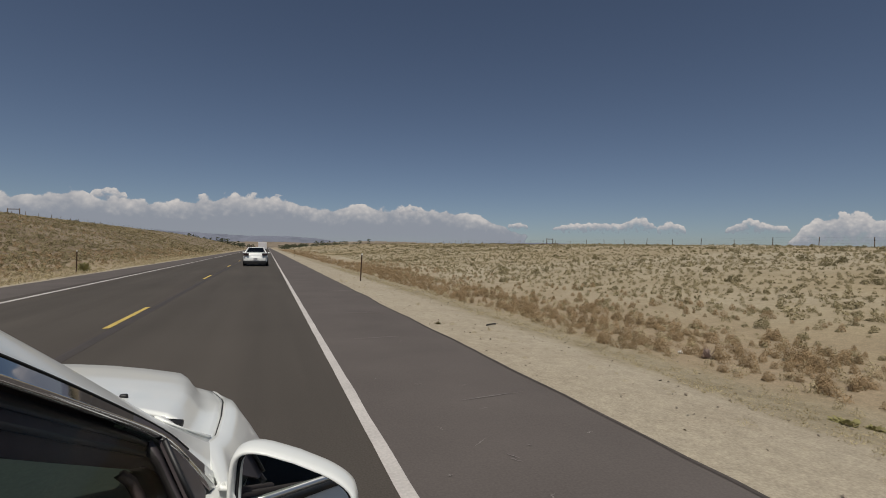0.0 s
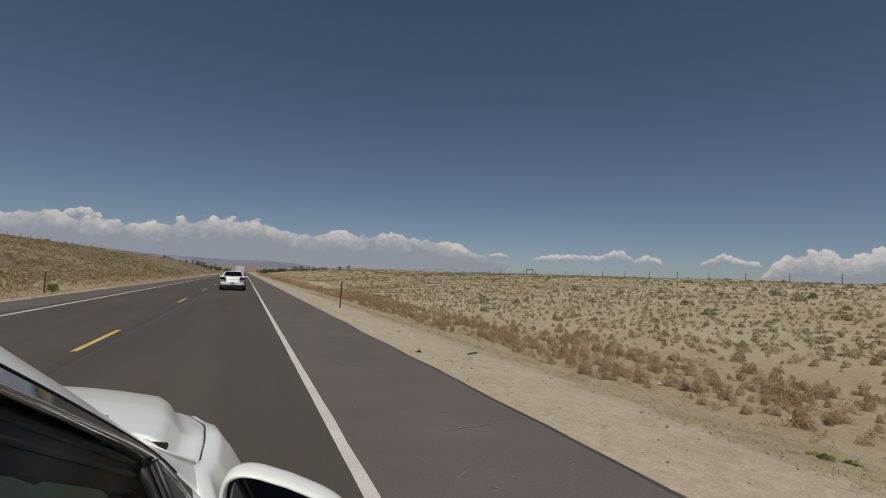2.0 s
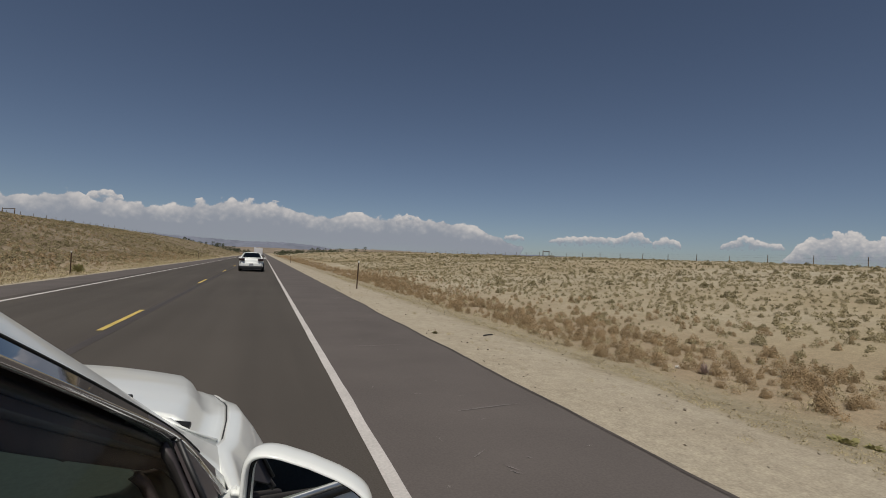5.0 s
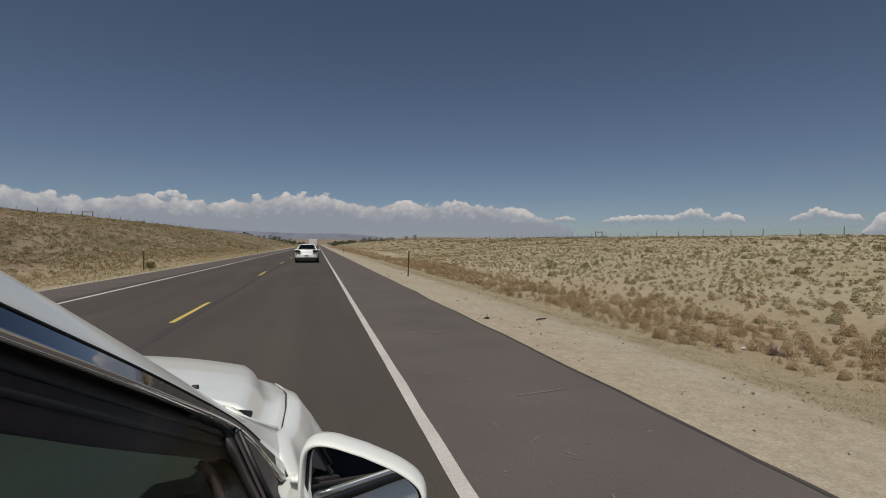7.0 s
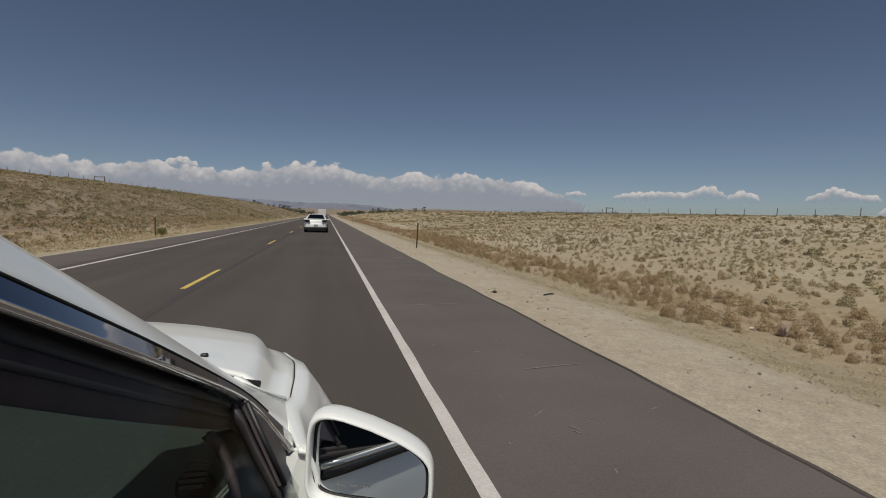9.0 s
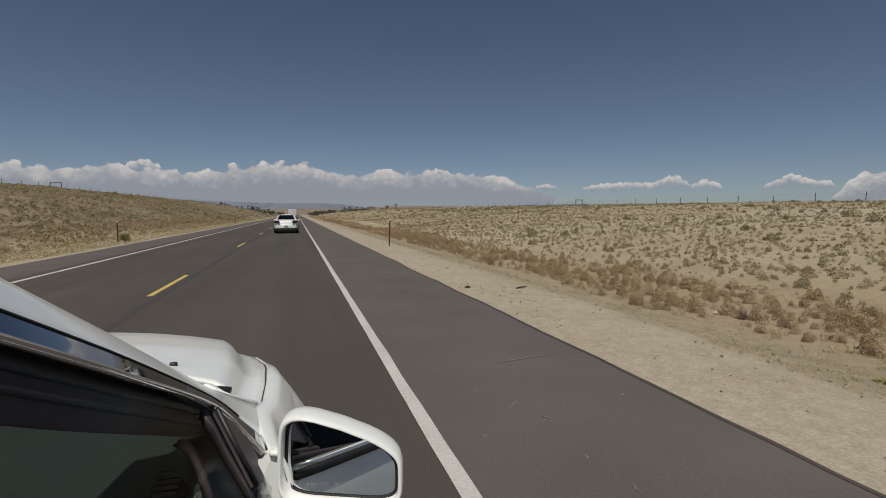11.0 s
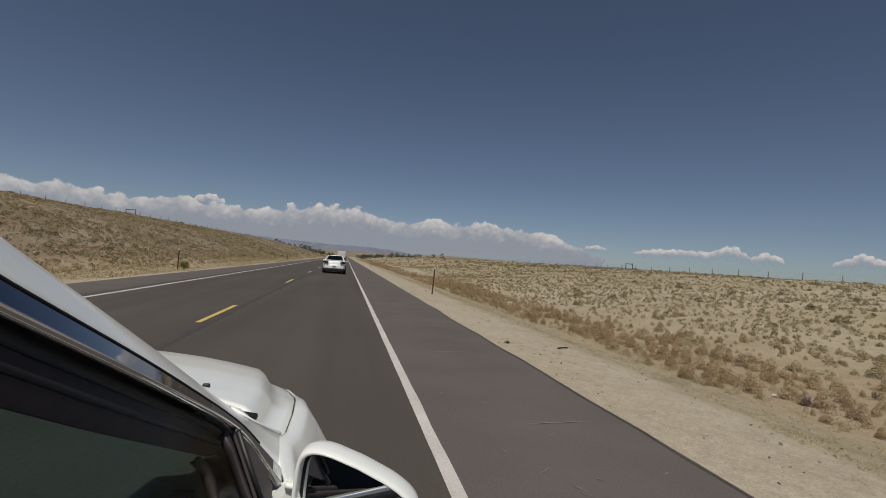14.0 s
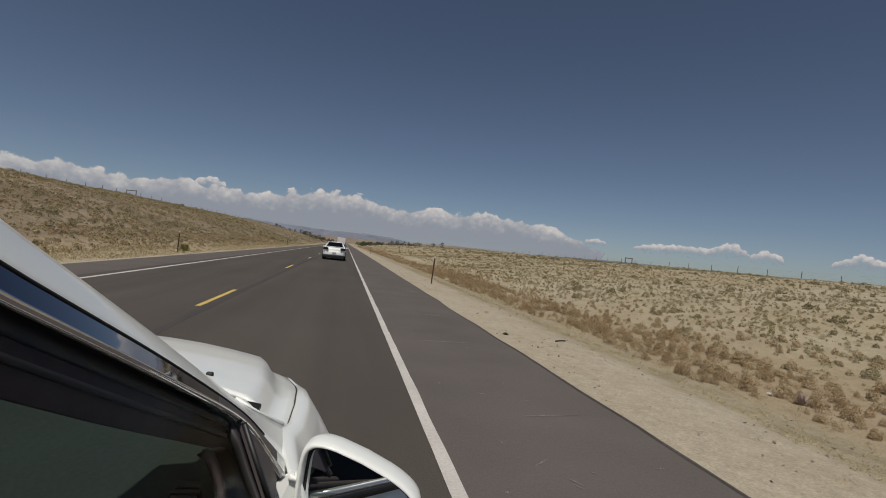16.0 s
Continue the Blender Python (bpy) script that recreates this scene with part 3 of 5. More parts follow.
HOOD_TOP = [(1.35, 1.05), (1.62, 1.032), (2.0, 0.990), (2.3, 0.951), (2.5, 0.918), (2.68, 0.872), (2.8, 0.815), (2.88, 0.74)]
HOOD_SIDE = [(1.35, 0.99), (1.45, 0.975), (1.8, 0.945), (2.2, 0.888), (2.35, 0.873), (2.5, 0.850), (2.62, 0.80), (2.75, 0.72), (2.88, 0.64)]
SEAM_X = [(1.35, -0.125), (1.45, -0.105), (1.7, -0.108), (2.0, -0.125), (2.2, -0.146), (2.5, -0.215), (2.75, -0.33), (2.88, -0.44)]
CREASE_X = [(1.35, -0.19), (1.42, -0.205), (1.8, -0.218), (2.2, -0.268), (2.45, -0.320), (2.75, -0.45), (2.88, -0.53)]


def hood_z(x, y):
    mx = x if x > XC else 2 * XC - x
    c = at(CREASE_X, y)
    zt, zs = at(HOOD_TOP, y), at(HOOD_SIDE, y)
    zs_flat = zs
    zs = zs - 0.022 * ease(mx, c + 0.05, at(SEAM_X, y)) * ease(y, 1.9, 2.35)
    crown = 0.078 * (1 - ((mx - XC) / (c - XC)) ** 2) if mx < c else 0
    return zs + (zt - zs_flat) * (1 - ease(mx, c - 0.012, c + 0.05)) + crown


def hood_fn(u, v):
    s = u * 2 - 1
    y = (1.62 - 0.20 * s * s) * (1 - v) + (2.88 - 0.22 * abs(s) ** 3) * v
    x = XC + s * (at(SEAM_X, y) - 0.004 - XC)
    return (x, y, hood_z(x, y))


hood = thick(car_part("hood", grid(72, 40, hood_fn), M_CAR_WHITE, label="white hood with a raised centre"), 0.012)


def fender_fn(right):
    prof_t = [0, 0.12, 0.3, 0.5, 0.7, 0.85, 1.0]

    def fn(u, v):
        y = 1.07 + (2.84 - 1.07) * u
        ys_ = max(y, 1.35)
        sx, sz = at(SEAM_X, ys_), at(HOOD_SIDE, ys_)
        sz -= 0.026 * ease(y, 1.9, 2.35)
        if y < 1.35:
            k = (1.35 - y) / 0.23
            sx, sz = sx + 0.05 * k, sz + 0.01 * k
        side = at([(1.1, 0.0), (1.6, 0.030), (1.80, 0.030), (2.0, -0.022), (2.25, -0.112), (2.5, -0.215), (2.84, -0.40)], y)
        pts_x = [sx, sx + 0.26 * (side - sx), sx + 0.50 * (side - sx), side - 0.008, side, side - 0.005, side - 0.03]
        pts_z = [sz, sz - 0.004, sz - 0.048, 0.79 - 0.03 * ease(y, 2.2, 2.8), 0.70, 0.48, 0.24]
        p = (float(np.interp(v, prof_t, pts_x)), y, float(np.interp(v, prof_t, pts_z)))
        return p if right else flip(p)

    return fn


def outside_arch(c):
    return math.hypot(c.y - 2.02, c.z - 0.33) > 0.365


for right in (True, False):
    fender = thick(car_part("fender", grid(46, 26, fender_fn(right), outside_arch), M_CAR_WHITE, label="white front fender with a flared arch"), 0.010)

# dark panel gap along the hood's edge, sunk between hood and fender
for sgn in (1, -1):
    bm = bmesh.new()
    pts = []
    for i in range(30):
        y = 1.42 + (2.75 - 1.42) * i / 29
        x = at(SEAM_X, y) - 0.002
        pts.append((x if sgn > 0 else 2 * XC - x, y, at(HOOD_SIDE, y) - 0.024 * ease(y, 1.9, 2.35) - 0.001))
    car_part("hood_gap", ribbon(pts, [(-0.0024, 0, 0.002), (0.0024, 0, 0.002), (0.0024, 0, -0.02), (-0.0024, 0, -0.02)], bm), M_SEAM)

# window outline, silhouette edge of the windscreen pillar, and the strip between
W = [(-0.385, -1.30, 1.46), (-0.405, -0.75, 1.575), (-0.41, -0.2, 1.60), (-0.40, 0.12, 1.59), (-0.366, 0.36, 1.530), (-0.304, 0.551, 1.419), (-0.234, 0.77, 1.292), (-0.160, 0.99, 1.156), (-0.112, 1.055, 1.065), (-0.073, 1.085, 0.998)]
S = [(-0.53, -1.40, 1.58), (-0.55, -0.8, 1.69), (-0.555, -0.2, 1.715), (-0.54, 0.26, 1.70), (-0.49, 0.53, 1.622), (-0.42, 0.76, 1.475), (-0.325, 1.064, 1.276), (-0.240, 1.345, 1.085), (-0.175, 1.40, 1.025), (-0.115, 1.43, 0.985)]
FRAC = [0.25, 0.25, 0.25, 0.26, 0.27, 0.28, 0.33, 0.25, 0.26, 0.24]


def finer(pts, k=5):
    """Points along a smooth line through pts."""
    out = []
    for i in range(len(pts) - 1):
        p0, p1, p2, p3 = (Vector(pts[max(0, min(len(pts) - 1, j))]) for j in (i - 1, i, i + 1, i + 2))
        for s in range(k):
            t = s / k
            out.append(0.5 * (2 * p1 + (p2 - p0) * t + (2 * p0 - 5 * p1 + 4 * p2 - p3) * t * t + (3 * p1 - p0 - 3 * p2 + p3) * t ** 3))
    return out + [Vector(pts[-1])]


CT = [tuple(Vector(w) + (Vector(s) - Vector(w)) * f) for w, s, f in zip(W, S, FRAC)]
fw, fs, fc = finer(W), finer(S), finer(CT)
OUT = Vector((0.9, 0.1, 0.45)).normalized()
for right in (True, False):
    def side(p):
        return tuple(p) if right else flip(p)

    rings = []
    for c, s in zip(fc, fs):
        mid = (c + s) / 2 + OUT * 0.006
        rings.append([side(c), side((c + mid) / 2 + OUT * 0.002), side(mid), side((s + mid) / 2 + OUT * 0.003), side(s)])
    thick(car_part("pillar_and_roof_rail", loft(rings), M_CAR_WHITE, label="white windscreen pillar and roof rail"), 0.02)
    rings = []
    for w, c in zip(fw[:-12], fc[:-12]):
        e_ = (c - w) * 0.04
        rings.append([side(w + e_ + OUT * 0.0030), side(c - e_ * 3 + OUT * 0.0068)])
    car_part("window_trim", loft(rings), M_TRIM, label="glossy window surround strip")
    # matte grey stands in for what the gloss strip would reflect here
    rings = [[side(w + (c - w) * 0.04 + OUT * 0.0030), side(c - (c - w) * 0.12 + OUT * 0.0068)] for w, c in zip(fw[-13:-3], fc[-13:-3])]
    car_part("trim_foot", loft(rings), M_SAIL, label="foot of the window surround, its dim reflection coloured in grey")
    rings = []
    for w, c in zip(fw[:-1], fc[:-1]):
        d = (w - c).normalized()
        rings.append([side(w + OUT * 0.007), side(w + d * 0.004 + OUT * 0.006), side(w + d * 0.006 - OUT * 0.006)])
    gap = [tuple(c + OUT * 0.0072) for c in fc[:-6]]
    car_part("trim_gap", ribbon([side(p) for p in gap], [(-0.002, 0, 0.0022), (0.002, 0, 0.0014), (0.002, 0, -0.0022), (-0.002, 0, -0.0022)]), M_SEAM)
    foot = [[side(w + OUT * 0.002), side(c + OUT * 0.006)] for w, c in zip(fw[-7:], fc[-7:])]
    thick(car_part("pillar_foot", loft(foot), M_CAR_WHITE), 0.006)
    car_part("window_seal", loft(rings), M_CHROME, label="bright window edge strip")


def pane_x(z):
    return -0.085 - (z - 1.02) * 0.55


BELT = [(1.10, 0.950), (0.95, 0.954), (0.55, 0.983), (0.0, 0.988), (-0.6, 1.0), (-1.2, 1.03)]


def belt_z(y):
    return at(sorted(BELT), y)


def top_z(y):
    return at(sorted((p[1], p[2]) for p in W), y)


def pane(y1, y2, inset, name, mat, parent, right=True, label=""):
    def fn(u, v):
        y = y1 + (y2 - y1) * u
        z = belt_z(y) + (max(top_z(y), belt_z(y) + 0.002) - belt_z(y)) * v
        p = (pane_x(z) - inset, y, z)
        return p if right else flip(p)

    return car_part(name, grid(30, 14, fn), mat, parent, label)


def door_fn(y1, y2, right):
    def fn(u, v):
        y = y1 + (y2 - y1) * u
        zb = belt_z(y)
        z = zb + (0.26 - zb) * v
        x = float(np.interp(v, [0, 0.04, 0.12, 0.3, 0.45, 0.8, 1.0], [-0.080, -0.066, -0.045, -0.012, 0.0, -0.005, -0.03]))
        x -= 0.05 * ease(-y, 0.8, 1.9)
        p = (x, y, z)
        return p if right else flip(p)

    return fn


for right in (True, False):
    for y1, y2, label in ((1.066, -0.04, "white front door"), (-0.046, -1.14, "white rear door")):
        door = thick(car_part("door", grid(24, 24, door_fn(y1, y2, right)), M_CAR_WHITE, label=label), 0.012)
        pane(min(y1, 1.035), y2 + 0.05, 0.012, "window_pane", M_PANE, door, right, "tinted side window")
        # door handle
        yh = y2 + 0.16
        bm = box((0.03, 0.17, 0.03), (0.012, yh, 0.86), 0.012)
        if not right:
            bmesh.ops.transform(bm, matrix=Matrix.Translation((2 * XC - 0.024, 0, 0)), verts=bm.verts)
        car_part("door_handle", bm, M_CAR_WHITE, door)
        # bright belt strip below the pane
        pts = []
        for i in range(14):
            y = min(y1 - 0.03, 1.0) + (y2 + 0.02 - min(y1 - 0.03, 1.0)) * i / 13
            p = (-0.072, y, belt_z(y) + 0.002)
            pts.append(p if right else flip(p))
        car_part("belt_strip", ribbon(pts, [(-0.010, 0, -0.006), (0.010, 0, -0.006), (0.008, 0, 0.005), (-0.010, 0, 0.007)]), M_BELT, door, "bright belt strip")
        pts = [(p[0] + (0.008 if right else -0.008), p[1], p[2] - 0.017) for p in pts]
        car_part("belt_rubber", ribbon(pts, [(-0.006, 0, -0.010), (0.006, 0, -0.010), (0.004, 0, 0.010), (-0.006, 0, 0.010)]), M_BLACK_PLASTIC, door)
    sx = (lambda p: p) if right else flip
    # dark frame of the small quarter pane, B-pillar, and the wide inner frame
    car_part("b_pillar", box((0.05, 0.10, 0.56), sx((-0.225, -0.05, 1.22)), 0.01, turn=Matrix.Rotation(-0.5 if right else 0.5, 4, "Y")), M_BLACK_PLASTIC, smooth=False)
    on_pane = lambda y, z, inset: sx((pane_x(z) - inset, y, z))
    bm = bmesh.new()
    bm.faces.new([bm.verts.new(on_pane(y, z, 0.0)) for y, z in ((0.985, 1.152), (1.021, 1.129), (1.047, 1.107), (1.059, 1.076), (1.053, 1.048), (1.041, 1.022), (0.947, 1.005), (0.924, 1.020))])
    thick(car_part("sail_panel", bm, M_SAIL, label="dark triangular panel at the window's corner", smooth=False), 0.005)
    for name_, inset, half, mat_, way_ in (("quarter_divider", -0.004, 0.0035, M_BLACK_PLASTIC, ((0.988, 1.149), (0.961, 1.090), (0.930, 1.018))),
                                           ("run_channel", 0.016, 0.008, M_STRIP, ((0.962, 1.151), (0.966, 1.121), (0.945, 1.074), (0.931, 1.021), (0.914, 0.995)))):
        car_part(name_, ribbon([on_pane(y, z, inset) for y, z in way_], [(-0.004, -half, -half), (0.004, -half, half * 0.3), (0.004, half, half), (-0.004, half, -half * 0.3)]), mat_)
    lining = [((0.902, 1.131), (1.056, 1.076)), ((0.919, 1.109), (1.058, 1.069)), ((0.915, 1.085), (1.043, 1.040)), ((0.893, 1.056), (1.026, 0.989)), ((0.868, 1.032), (1.004, 0.946))]
    thick(car_part("pillar_lining", loft([[on_pane(y0, z0, 0.055), on_pane((y0 + y1) / 2, (z0 + z1) / 2, 0.058), on_pane(y1, z1, 0.055)] for (y0, z0), (y1, z1) in lining]), M_BLACK_PLASTIC, label="black lining at the pillar's foot"), 0.01)
    car_part("lining_edge", ribbon([on_pane(y0, z0, 0.053) for (y0, z0), _ in lining], [(-0.004, -0.010, -0.005), (0.004, -0.008, 0.0), (0.004, 0.008, 0.003), (-0.004, 0.010, 0.0)]), M_INNER)
    rings = []
    for p in fs:
        if p.y > 0.55 and p.y < 1.27:
            rings.append([sx(tuple(p + Vector((-0.012, -0.02, -0.012)))), sx(tuple(p + Vector((-0.03, -0.09, -0.05)))), sx(tuple(p + Vector((-0.10, -0.10, -0.07))))])
    thick(car_part("pillar_trim", loft(rings), M_INNER), 0.012)
    rings = []
    for i, (w, c) in enumerate(zip(fw, fc)):
        k = i / (len(fw) - 1)
        wid = float(np.interp(w.y, [0.4, 0.7, 0.95, 1.08], [0.095, 0.088, 0.068, 0.010]))
        zz = max(w.z - wid * 0.88, belt_z(w.y))
        q = Vector((pane_x(zz) - 0.05, w.y - 0.02, zz))
        w2 = w + Vector((-0.03, 0, 0.0))
        rings.append([sx(tuple(w2)), sx(tuple((w2 * 2 + q) / 3 + Vector((0.012, 0, 0)))), sx(tuple((w2 + q * 2) / 3 + Vector((0.006, 0, 0)))), sx(tuple(q))])
    thick(car_part("inner_frame", loft(rings), M_INNER), 0.01)
    for k in (0.30, 0.62):
        pts = [tuple(Vector(g[0]) * (1 - k) + Vector(g[3]) * k + Vector((0.016 if right else -0.016, 0, 0.0))) for g in rings if g[0][1] < 1.0]
        car_part("weather_strip", ribbon(pts, [(-0.004, 0, -0.004), (0.004, 0, -0.004), (0.004, 0, 0.004), (-0.004, 0, 0.004)]), M_STRIP)
    q = (0.032, 1.76, 0.765)
    car_part("side_marker", box((0.012, 0.06, 0.032), sx(q), 0.005), M_LAMP, label="small side marker lamp")

# roof, windscreen, rear screen
left_s = [Vector(flip(p)) for p in fs]


def across(i, u, crown):
    a_, b_ = fs[i], left_s[i]
    p = a_ + (b_ - a_) * u
    return (p.x, p.y + crown * 0.0, p.z + crown * (1 - (2 * u - 1) ** 2))


n_roof = next(i for i, p in enumerate(fs) if p.y > 0.30)
thick(car_part("roof", grid(n_roof, 16, lambda u, v: across(round(u * n_roof), v, 0.035)), M_CAR_WHITE, label="white roof"), 0.02)
n_ws = len(fs) - 1 - n_roof


def windscreen_fn(u, v):
    i = n_roof + round(u * n_ws)
    p = Vector(across(i, v, 0.035 * (1 - u) + 0.04 * u))
    p.y += 0.24 * u * (1 - (2 * v - 1) ** 2)
    return tuple(p)


thick(car_part("windscreen", grid(n_ws, 16, windscreen_fn), M_WINDSHIELD, label="dark curved windscreen"), 0.005)
# dark cowl and wipers at the foot of the windscreen
car_part("cowl", grid(30, 4, lambda u, v: (XC + (u * 2 - 1) * 0.66, 1.43 + 0.20 * (1 - (u * 2 - 1) ** 2) + v * 0.09 - 0.05, 1.012 + 0.02 * (1 - (u * 2 - 1) ** 2) + 0.004 * math.sin(v * 3))), M_BLACK_PLASTIC)
car_part("wiper", rod((-0.182, 1.412, 1.040), (-0.75, 1.60, 1.062), 0.010, 0.017), M_BLACK_PLASTIC)
car_part("wiper", rod((-0.95, 1.62, 1.075), (-1.62, 1.52, 1.07), 0.012, 0.009), M_BLACK_PLASTIC)
for right in (True, False):
    sx = (lambda p: p) if right else flip
    corner = [[(-0.235, 1.352, 1.084), (-0.225, 1.40, 1.066), (-0.235, 1.47, 1.046)], [(-0.178, 1.398, 1.034), (-0.172, 1.43, 1.014), (-0.175, 1.475, 1.000)], [(-0.118, 1.425, 0.994), (-0.116, 1.45, 0.985), (-0.118, 1.475, 0.978)]]
    thick(car_part("cowl_corner", loft([[sx(p) for p in row] for row in corner]), M_CAR_WHITE, label="white panel at the pillar's foot"), 0.006)
car_part("washer_nozzle", box((0.022, 0.016, 0.026), (-0.368, 1.635, 1.056), 0.005), M_BLACK_PLASTIC)


def rear_glass_fn(u, v):
    a_ = Vector(fs[0]) * (1 - u) + Vector((-0.36, -1.85, 1.06)) * u
    b_ = Vector(flip(fs[0])) * (1 - u) + Vector(flip((-0.36, -1.85, 1.06))) * u
    p = a_ + (b_ - a_) * v
    p.z += 0.035 * (1 - (2 * v - 1) ** 2)
    p.y -= 0.10 * u * (1 - (2 * v - 1) ** 2)
    return tuple(p)


thick(car_part("rear_window", grid(6, 16, rear_glass_fn), M_DARK_PANE), 0.005)


def boot_fn(u, v):
    y = -1.84 - 0.78 * u
    s = 2 * v - 1
    half = 0.80 - 0.12 * u ** 3
    x = XC + s * half
    z = 1.07 - 0.05 * u - 0.06 * abs(s) ** 4 - 0.10 * u ** 6
    return (x, y - 0.05 * (1 - s * s), z)


thick(car_part("boot_lid", grid(14, 20, boot_fn), M_CAR_WHITE, label="white boot lid"), 0.015)


def quarter_fn(right):
    def fn(u, v):
        y = -1.14 - 1.50 * u
        zb = 1.03 + 0.03 * ease(u, 0, 0.4) - 0.12 * ease(u, 0.6, 1)
        z = zb + (0.28 - zb) * v
        x = float(np.interp(v, [0, 0.05, 0.15, 0.35, 0.5, 1.0], [-0.19, -0.13, -0.06, -0.02, -0.01, -0.05])) - 0.12 * u ** 3
        p = (x, y, z)
        return p if right else flip(p)

    return fn


for right in (True, False):
    thick(car_part("rear_quarter", grid(30, 20, quarter_fn(right), lambda c: math.hypot(c.y + 1.55, c.z - 0.33) > 0.365), M_CAR_WHITE), 0.012)
    p = (-0.36, -1.85, 1.06)
    rings = [[(fs[0] if right else left_s[0]), (W[0] if right else flip(W[0]))], [(p if right else flip(p)), ((-0.19, -1.60, 1.05) if right else flip((-0.19, -1.60, 1.05)))]]
    thick(car_part("rear_pillar", loft(rings), M_CAR_WHITE), 0.02)
    q = (-0.14, -2.63, 0.78)
    car_part("tail_lamp", box((0.28, 0.08, 0.15), q if right else flip(q), 0.03), M_TAIL)
    q = (-0.33, 2.72, 0.66)
    car_part("headlamp", box((0.34, 0.16, 0.15), q if right else flip(q), 0.05, turn=Matrix.Rotation(-0.45 if right else 0.45, 4, "Z")), M_LAMP, label="clear headlamp")


def bumper(name, y, sgn, half, z1, z2):
    def fn(u, v):
        s = 2 * u - 1
        z = z1 + (z2 - z1) * v
        return (XC + s * half, y - sgn * 0.30 * abs(s) ** 2.6 + sgn * 0.05 * math.sin(math.pi * v), z)
    return thick(car_part(name, grid(24, 8, fn), M_CAR_WHITE), 0.02)


bumper("front_bumper", 2.95, 1, 0.86, 0.22, 0.64)
bumper("rear_bumper", -2.70, -1, 0.84, 0.25, 0.82)
car_part("grille", box((0.9, 0.05, 0.10), (XC, 2.90, 0.66), 0.02), M_BLACK_PLASTIC)
car_part("floor_pan", box((1.60, 4.9, 0.08), (XC, 0.1, 0.24), 0.02), M_BLACK_PLASTIC)


def wheel_at(parent_fn, x, y, r=0.315, w=0.20):
    """A tyre with a rim of five spokes."""
    bm = bmesh.new()
    ringp = []
    for i in range(33):
        t = 2 * math.pi * i / 32
        ringp.append([(x + dx * w, y + rr * math.cos(t), r + rr * math.sin(t)) for dx, rr in ((-0.45, r * 0.62), (-0.5, r * 0.8), (-0.42, r * 0.97), (0, r), (0.42, r * 0.97), (0.5, r * 0.8), (0.45, r * 0.62))])
    tyre = parent_fn("tyre", loft(ringp, bm=bm), M_RUBBER)
    bm = rod((x - w * 0.3, y, r), (x + w * 0.3, y, r), r * 0.63, sides=28)
    for k in range(5):
        t = 2 * math.pi * k / 5
        box((w * 0.72, 0.06, r * 0.52), (x, y + r * 0.3 * math.sin(t), r + r * 0.3 * math.cos(t)), 0.01, bm, turn=Matrix.Rotation(-t, 4, "X"))
    parent_fn("rim", bm, M_RIM, tyre)
    return tyre


def near_wheel(name, bm, mat, parent=None):
    return car_part(name, bm, mat, parent)


for x, y in ((-0.17, 2.02), (-0.12, -1.55), (2 * XC + 0.17, 2.02), (2 * XC + 0.12, -1.55)):
    wheel_at(near_wheel, x, y)

# interior: dashboard with its side vent, seats, lining
DASH = [(0.80, 0.80), (0.88, 0.90), (1.0, 0.945), (1.2, 0.965), (1.45, 0.985), (1.6, 0.99)]


def dash_fn(u, v):
    y = 0.80 + 0.82 * v
    x = XC + (2 * u - 1) * (0.83 - 0.20 * ease(y, 1.10, 1.45))
    return (x, y + 0.05 * math.sin(u * math.pi) * 0.3, at(DASH, y) + 0.02 * math.sin(math.pi * u) * ease(y, 0.8, 1.1))


dash = car_part("dashboard", grid(30, 24, dash_fn), M_DASH, label="dark grey-green dashboard")
for x in (-0.150, 2 * XC + 0.150):
    car_part("kick_panel", box((0.02, 0.72, 0.72), (x, 1.14, 0.62), 0.008), M_INNER)
car_part("dash_body", box((1.66, 0.55, 0.52), (XC, 1.22, 0.66), 0.04), M_INNER)
bm = bmesh.new()
bmesh.ops.create_cone(bm, cap_ends=True, segments=24, radius1=0.038, radius2=0.030, depth=0.03, matrix=Matrix.Translation((-0.258, 1.055, 0.964)) @ Matrix.Rotation(radians(35), 4, "X"))
vent = car_part("side_vent", bm, M_BLACK_PLASTIC, dash, "round black air vent")
for k in range(5):
    car_part("vent_slat", box((0.054 - 0.006 * abs(k - 2), 0.005, 0.008), (-0.258, 1.030 + 0.010 * k, 0.975 + 0.007 * k), 0.0015, turn=Matrix.Rotation(radians(35), 4, "X")), M_SLAT, dash, smooth=False)
for x in (-0.55, -1.41):
    bm = box((0.50, 0.52, 0.16), (x, 0.25, 0.48), 0.06)
    car_part("seat_cushion", bm, M_SEAT)
    car_part("seat_back", box((0.48, 0.15, 0.62), (x, -0.10, 0.80), 0.06, turn=Matrix.Rotation(radians(14), 4, "X")), M_SEAT)
    car_part("head_rest", box((0.26, 0.10, 0.18), (x, -0.20, 1.20), 0.05), M_SEAT)
car_part("rear_bench", box((1.30, 0.55, 0.30), (XC, -0.85, 0.50), 0.08), M_SEAT)
car_part("rear_bench_back", box((1.30, 0.16, 0.60), (XC, -1.20, 0.85), 0.06, turn=Matrix.Rotation(radians(16), 4, "X")), M_SEAT)
for x in (-0.14, 2 * XC + 0.14):
    car_part("door_lining", box((0.03, 2.2, 0.66), (x, 0.02, 0.64), 0.012), M_INNER)
car_part("steering_wheel", rod((-1.41, 0.80, 0.88), (-1.41, 0.83, 0.89), 0.18, sides=28), M_BLACK_PLASTIC)
thick(car_part("headliner", grid(n_roof, 12, lambda u, v: tuple(Vector(across(round(u * n_roof), 0.02 + 0.96 * v, 0.033)) - Vector((0, 0, 0.035)))), M_INNER), 0.01)

